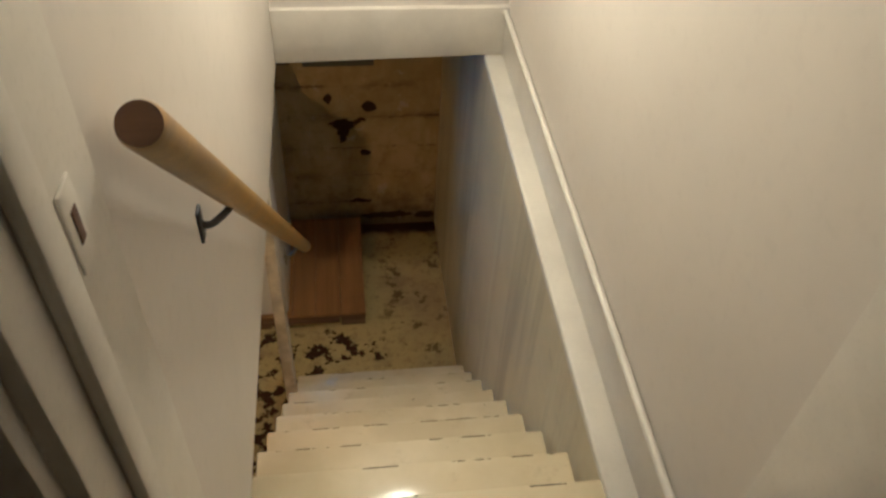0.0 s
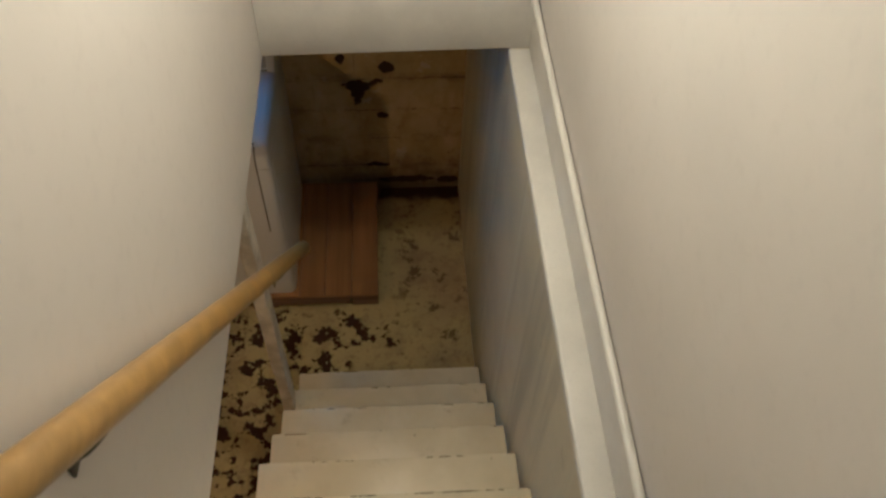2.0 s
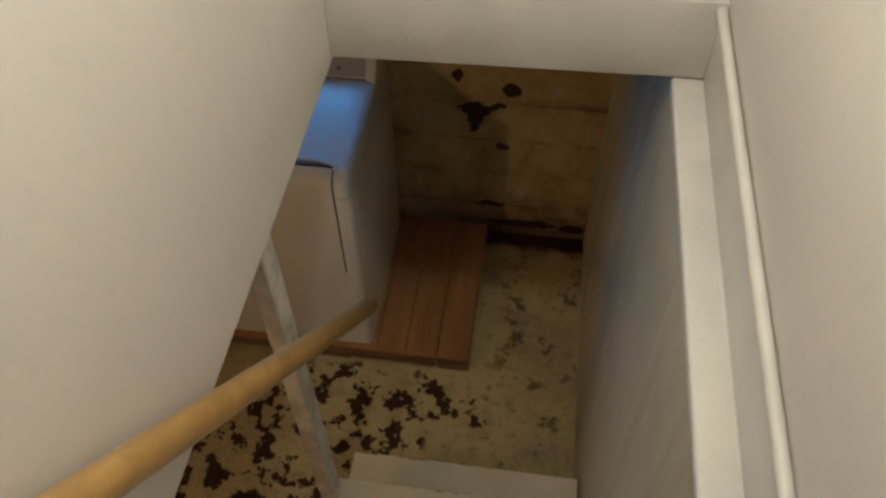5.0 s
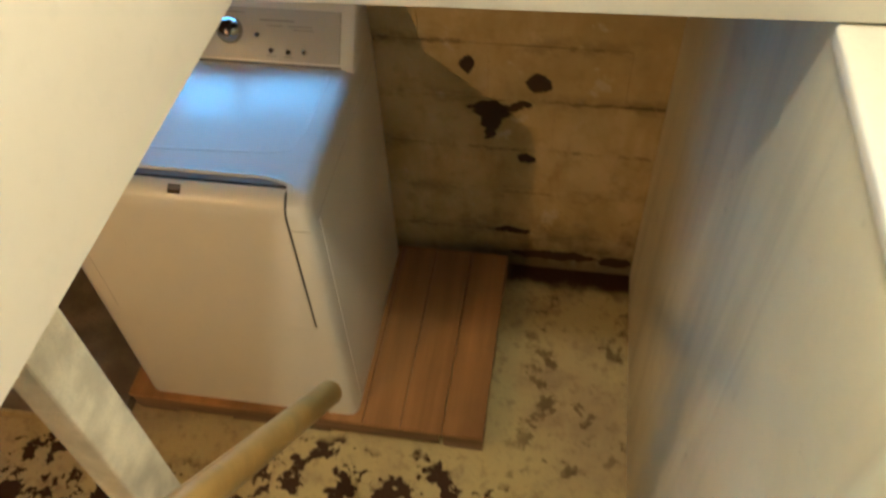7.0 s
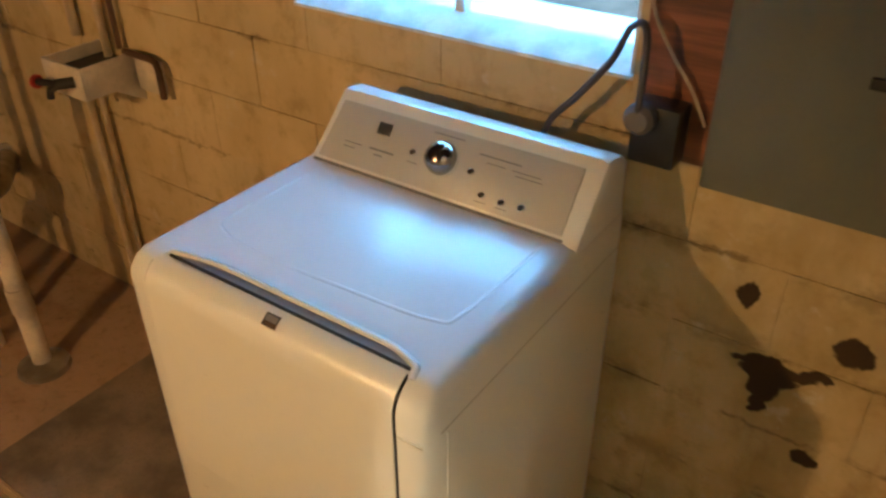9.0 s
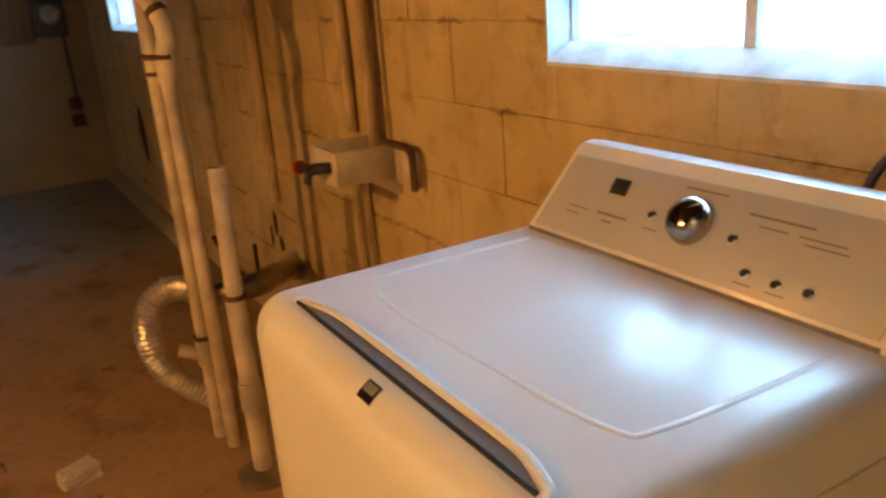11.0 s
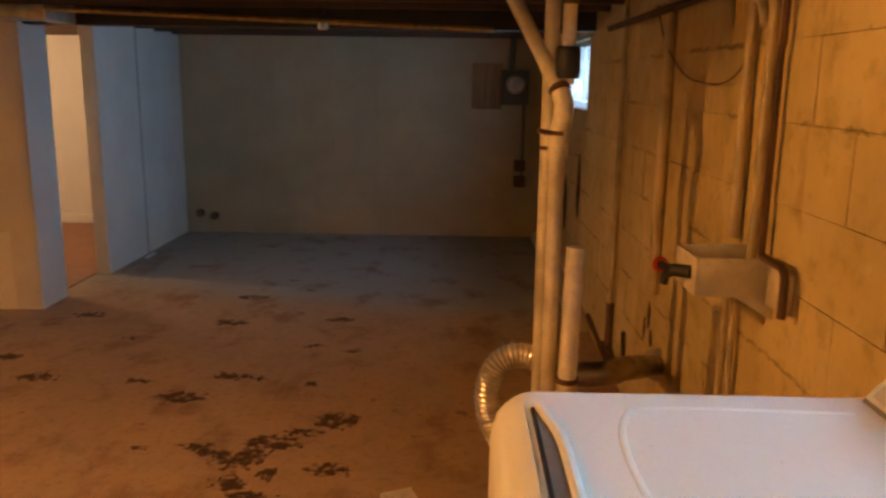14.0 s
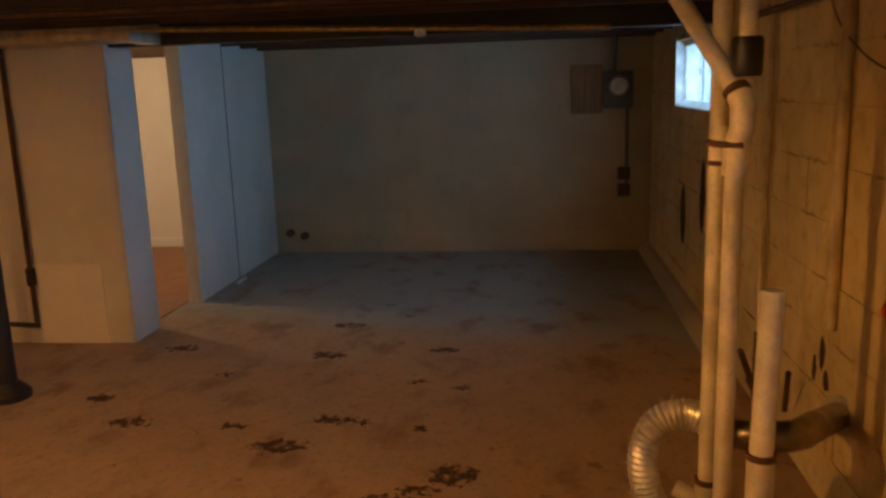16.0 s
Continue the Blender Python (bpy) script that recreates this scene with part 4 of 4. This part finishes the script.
part("upright", tube([(-3.65, 4.978, 0.0), (-3.65, 4.978, 0.36)], 0.019, 10), IRON, crossed)
part("slanted_rod", tube([(-3.23, 4.80, 0.42), (-3.47, 4.95, 0.10)], 0.012, 8), IRON, crossed)
part("tee", tube([(-3.70, 4.965, 0.13), (-3.44, 4.955, 0.12)], 0.021, 10), IRON, crossed)
part("short_rod", tube([(-3.05, 4.92, 0.40), (-3.20, 4.96, 0.20)], 0.010, 8), IRON, crossed)

tubbox = thing("wall_box", "cream painted open-topped box on the block wall", "box", (-1.87, 4.9, 0.88))
part("front", box(-1.945, -1.762, 4.803, 4.811, 0.903, 0.998, 0.002), PVC, tubbox)
part("side", box(-1.945, -1.937, 4.811, 4.996, 0.903, 0.998, 0.002), PVC, tubbox)
part("side", box(-1.770, -1.762, 4.811, 4.996, 0.903, 0.998, 0.002), PVC, tubbox)
# solid dark block stands in for the shade deep in the open box
part("shade_fill", box(-1.937, -1.770, 4.811, 4.996, 0.903, 0.962), DARKIRON, tubbox, "dark block for the shade inside the box")
part("bracket", prism([(4.90, 0.903), (4.996, 0.903), (4.996, 0.845)], -1.82, -1.765), PVC, tubbox)
part("mounting_plate", box(-1.755, -1.652, 4.972, 4.996, 0.890, 0.985, 0.003), PVC, tubbox, "pale painted mounting plate")

for x, r, z0, z1 in ((-2.03, 0.015, 1.0, 1.9), (-1.885, 0.013, 0.92, 1.9), (-3.65, 0.013, 0.35, 1.9), (-2.86, 0.020, 0.62, 1.9), (-2.05, 0.012, 0.05, 0.9), (-1.98, 0.010, 0.05, 0.87)):
    pipe("supply_pipe", [(x, BY - 0.022, z0), (x, BY - 0.022, z1)], r, WALLPIPE, "thin tan painted pipe on the block wall", "wall pipes", 12)
pipe("conduit", [(-1.805, 4.975, 1.9), (-1.805, 4.975, 1.50), (-1.815, 4.975, 1.48), (-1.815, 4.975, 1.0)], 0.009, IRON, "thin rusty conduit dropping to the wall box")
pipe("rusty_pipe", [(-1.775, 4.962, 1.002), (-1.66, 4.962, 1.002), (-1.640, 4.962, 0.995), (-1.632, 4.962, 0.975), (-1.632, 4.962, 0.89)], 0.010, IRON, "rusty bent pipe end beside the wall box")
pipe("cross_pipe", [(-3.9, 4.95, 1.66), (-0.9, 4.95, 1.66)], 0.014, IRON, "brown pipe running along the top of the block wall")
pipe("cross_pipe", [(-2.3, 4.90, 1.675), (-2.0, 4.985, 1.62), (-1.95, 4.985, 1.55)], 0.014, PVC, "cream pipe bending down the block wall")
tap = thing("valve", "dark brass valve with a red handle", "valve", (-1.88, 4.8, 0.9))
part("body", tube([(-1.80, 4.803, 0.955), (-1.83, 4.765, 0.953)], 0.016, 12), DARKIRON, tap)
part("bonnet", tube([(-1.825, 4.77, 0.953), (-1.905, 4.757, 0.948)], 0.011, 10), DARKIRON, tap)
part("spout", tube([(-1.83, 4.77, 0.950), (-1.85, 4.755, 0.935), (-1.853, 4.752, 0.912)], 0.011, 10), DARKIRON, tap)
part("handle", tube([(-1.907, 4.757, 0.948), (-1.917, 4.755, 0.948)], 0.020, 14), RED, tap, "red valve handle")
cable = curve_points([(-3.05, 4.975, 1.69), (-2.91, 4.975, 1.555), (-2.62, 4.975, 1.435), (-2.32, 4.975, 1.406), (-2.15, 4.975, 1.42), (-2.03, 4.975, 1.47)], 8)
pipe("hanging_cable", cable, 0.0028, IRON, "thin cable sagging across the block wall", "", 8)
vent = thing("dryer_vent", "white metal vent through a plywood panel in the window", "vent", (-1.0, 5.03, 1.41))
part("panel", box(-1.098, -0.915, BY + 0.03, BY + 0.045, 1.402, 1.655, 0.002), RAWWOOD, vent)
part("pipe", tube([(-0.985, BY + 0.03, 1.48), (-0.99, BY - 0.01, 1.48), (-1.02, BY - 0.04, 1.48), (-1.09, BY - 0.045, 1.48)], 0.052, 20), FRAME, vent)
part("mouth", tube([(-1.09, BY - 0.045, 1.48), (-1.105, BY - 0.045, 1.48)], 0.054, 20), BLACK, vent)

# electric panel, backing board, outlet and cord
structure("backing_board", box(-0.225, 0.475, 4.965, 4.996, 1.118, 1.69, 0.003), BOARD, "red-brown plywood board behind the electric panel", "board")
epanel = thing("breaker_cabinet", "grey-green steel electric panel with a closed door", "breaker box", (0.095, 4.9, 1.12))
part("cabinet", box(-0.068, 0.262, 4.885, 4.965, 1.122, 1.68, 0.004), PANEL, epanel)
part("panel_door", box(-0.060, 0.254, 4.879, 4.884, 1.135, 1.67, 0.002), PANEL, epanel)
part("latch", box(0.145, 0.185, 4.872, 4.880, 1.350, 1.368, 0.002), BLACK, epanel)
outlet = thing("power_outlet", "black outlet box with a grey plug", "outlet", (-0.17, 4.93, 1.12))
part("box", box(-0.21, -0.125, 4.905, 4.965, 1.125, 1.235, 0.004), BLACK, outlet)
part("plug", tube([(-0.19, 4.905, 1.215), (-0.19, 4.885, 1.215), (-0.19, 4.875, 1.215)], 0.028, 16, wave=lambda i: (1, 1, 0.7)[i]), CABLE, outlet)
part("power_cord", tube(curve_points([(-0.19, 4.88, 1.23), (-0.20, 4.90, 1.36), (-0.235, 4.92, 1.36), (-0.27, 4.93, 1.29), (-0.33, 4.93, 1.21), (-0.385, 4.93, 1.14), (-0.41, 4.935, 1.02)], 8), 0.0065, 10), DARKCORD, outlet, "grey dryer cord")
pipe("grey_cable", curve_points([(0.28, 4.95, 1.16), (0.36, 4.95, 1.20), (0.42, 4.95, 1.32), (0.44, 4.95, 1.6)], 8), 0.011, CABLE, "grey cable looping up beside the panel", "", 10)

pipe("white_cable", curve_points([(-0.225, 4.955, 1.45), (-0.21, 4.952, 1.38), (-0.165, 4.950, 1.31), (-0.125, 4.950, 1.26), (-0.095, 4.955, 1.20)], 8), 0.003, WALLPIPE, "thin pale cable running down the backing board", "", 8)

# meter and fittings on the far wall
meter = thing("electric_meter", "dark grey electric meter on the tan wall", "electric meter", (FX, 4.72, 1.2))
part("housing", box(FX, FX + 0.10, 4.60, 4.84, 1.20, 1.50, 0.01), METERBOX, meter)
part("meter_glass", tube([(FX + 0.10, 4.72, 1.38), (FX + 0.15, 4.72, 1.38), (FX + 0.17, 4.72, 1.38)], 0.085, 24, wave=lambda i: (1, 1, 0.8)[i]), GALV, meter)
part("conduit", tube([(FX + 0.05, 4.68, 1.50), (FX + 0.05, 4.70, 1.9)], 0.025, 12), METERBOX, meter)
part("lower_conduit", tube([(FX + 0.03, 4.80, 1.20), (FX + 0.03, 4.80, 0.5)], 0.013, 10), METERBOX, meter)
for z in (0.66, 0.52):
    tagged(new("junction_box", mesh_of("junction_box", box(FX, FX + 0.06, 4.73, 4.83, z - 0.05, z + 0.05, 0.008), IRON)), "small dark junction box on the far wall", "junction box", "far wall boxes")
for y, z in ((1.86, 0.18), (1.99, 0.155)):
    tagged(new("pipe_stub", mesh_of("pipe_stub", tube([(FX, y, z), (FX + 0.05, y, z), (FX + 0.06, y, z)], 0.035, 14, wave=lambda i: (1, 1, 0.8)[i]), IRON, 40)), "short dark pipe stub low on the far wall", "pipe stub", "far wall stubs")

structure("meter_board", box(FX, FX + 0.012, 4.34, 4.60, 1.16, 1.56, 0.003), METERBOARD, "dark brown stained board beside the meter", "board")
structure("wall_cove", prism([(4.90, 0.0), (4.996, 0.0), (4.996, 0.075), (4.96, 0.06)], FX, -4.3, bevel=0.004), FARWALL, "pale cement cove along the wall foot", "trim")
tagged(new("wood_scrap", mesh_of("wood_scrap", box(-6.16, -5.98, 1.775, 1.80, 0.0, 0.018, 0.003), FRAME)), "small pale strip of wood lying by the partition", "scrap")

# gas pipe and post near the partition
gas = thing("gas_pipe", "black iron gas pipe with a valve on the partition", "gas pipe", (-4.5, 1.15, 0.1))
part("riser", tube([(-4.525, 1.12, 0.11), (-4.525, 1.12, 1.9)], 0.014, 10), IRON, gas)
part("valve", tube([(-4.525, 1.12, 0.36), (-4.525, 1.12, 0.46)], 0.027, 12), DARKIRON, gas)
part("foot", tube([(-4.525, 1.13, 0.115), (-4.525, 0.90, 0.125)], 0.014, 10), DARKIRON, gas)
column = thing("steel_column", "black steel support column on a round base", "column", (-3.68, 1.52, 0))
part("shaft", tube([(-3.70, 1.49, 0.0), (-3.70, 1.49, 1.70)], 0.05, 20), DARKIRON, column)
part("base_plate", tube([(-3.70, 1.49, 0), (-3.70, 1.49, 0.03), (-3.70, 1.49, 0.08)], 0.105, 22, wave=lambda i: (1, 1, 0.55)[i]), DARKIRON, column)

# beam, duct and hanging fittings under the joists
structure("steel_beam", box(-4.72, -4.60, -0.4, BY, 1.69, 1.895, 0.004), DARKIRON, "dark beam carrying the joists", "beam")
pipe("ceiling_pipe", [(-4.20, 2.05, 1.745), (-4.20, 4.4, 1.665)], 0.014, BRASS, "dull copper pipe slung under the joists")
pipe("ceiling_pipe", [(-3.40, 0.2, 1.753), (-3.40, 4.6, 1.753)], 0.013, IRON, "thin brown pipe slung under the joists")
supply = thing("sheet_metal_duct", "dull sheet metal duct under the ceiling", "duct", (-4.4, 0.9, 1.7))
part("duct", box(-4.52, -4.22, -0.4, 1.95, 1.70, 1.86, 0.006), GALV, supply)
part("end_collar", box(-4.54, -4.20, 1.95, 2.05, 1.69, 1.87, 0.004), GALV, supply)
sensor = thing("ceiling_lampholder", "small white porcelain lampholder under a joist", "lampholder", (-4.2, 3.51, 1.68))
part("stem", tube([(-4.2, 3.51, 1.766), (-4.2, 3.51, 1.685)], 0.010, 10), DARKIRON, sensor)
part("base", tube([(-4.2, 3.51, 1.692), (-4.2, 3.51, 1.684), (-4.2, 3.51, 1.662), (-4.2, 3.51, 1.655)], 0.028, 16, wave=lambda i: (0.6, 1, 1, 0.7)[i]), FRAME, sensor)

# lamp sockets; those over the room and hall fill lamps are made up
for name, at, hang in (("basement_bulb", BULB, 1.90), ("basement_bulb", ROOM_FILL, 1.90), ("stair_bulb", STAIR_BULB, 4.3), ("hall_fill_socket", HALL_FILL, 4.3), ("closet_bulb", CLOSET_BULB, 1.90)):
    ob = thing(name, "black lamp socket hanging from the ceiling on a stem", "light bulb", at)
    part("socket", tube([(at[0], at[1], at[2] + 0.06), (at[0], at[1], at[2] + 0.10)], 0.018, 14), BLACK, ob)
    part("stem", tube([(at[0], at[1], at[2] + 0.10), (at[0], at[1], hang)], 0.006, 8), BLACK, ob)
random.seed(3)
bm = box(-2.37, -2.29, 3.99, 4.11, 0.0, 0.045, 0.012)
for v in bm.verts:
    v.co += Vector((random.uniform(-0.008, 0.008), random.uniform(-0.008, 0.008), random.uniform(0, 0.006) if v.co.z > 0.01 else 0))
bmesh.ops.rotate(bm, cent=(-2.33, 4.05, 0), matrix=Matrix.Rotation(0.35, 3, "Z"), verts=bm.verts)
tagged(new("rubble", mesh_of("rubble", bm, FOAM)), "pale broken piece of brick on the floor", "rubble")

# ---- wall blocks, last ----
random.seed(4)
cache = {}
for row in range(10):
    z0 = -0.01 + 0.19 * row
    z1 = min(z0 + 0.1887, 1.9)
    z0 = max(z0, 0.0)
    x = -7.12 - (0.0 if row % 2 else 0.195)
    while x < RX:
        a, b = max(x, FX), min(x + 0.3893, RX)
        x += 0.39
        spans, under = [(a, b)], []
        for hx0, hx1, hz0, hz1 in (WIN_A, WIN_B):
            if z1 > hz0 + 0.01 and z0 < hz1 - 0.01:
                cut = []
                for p, q in spans:
                    if q <= hx0 or p >= hx1:
                        cut.append((p, q))
                    else:
                        cut += [(p, hx0)] if p < hx0 - 0.02 else []
                        cut += [(hx1, q)] if q > hx1 + 0.02 else []
                        under.append((max(p, hx0), min(q, hx1), hz0) if z0 < hz0 - 0.02 else (max(p, hx0), min(q, hx1), z0))
                spans = cut
        for p, q, top_z in [(p, q, z1) for p, q in spans] + under:
            if q - p < 0.02 or top_z - z0 < 0.02:
                continue
            key = (round(q - p, 3), round(top_z - z0, 3))
            if key not in cache:
                w, h = key
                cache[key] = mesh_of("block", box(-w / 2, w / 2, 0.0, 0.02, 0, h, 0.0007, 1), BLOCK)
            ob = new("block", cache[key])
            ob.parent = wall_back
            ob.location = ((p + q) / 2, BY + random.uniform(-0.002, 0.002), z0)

# far wall courses
for row in range(10):
    z0, z1 = max(0.19 * row - 0.01, 0.0), min(0.19 * row + 0.1785, 1.9)
    y = 1.73 - (0.0 if row % 2 else 0.195)
    while y < BY - 0.02:
        p, q = max(y, 1.732), min(y + 0.3885, BY - 0.003)
        y += 0.39
        if q - p < 0.03:
            continue
        key = ("far", round(q - p, 3), round(z1 - z0, 3))
        if key not in cache:
            cache[key] = mesh_of("block", box(0.0, 0.008, -(q - p) / 2, (q - p) / 2, 0, z1 - z0, 0.0012, 1), FARWALL)
        ob = new("block", cache[key])
        ob.parent = wall_west
        ob.location = (FX - 0.0075 + random.uniform(-0.0004, 0.0004), (p + q) / 2, z0)
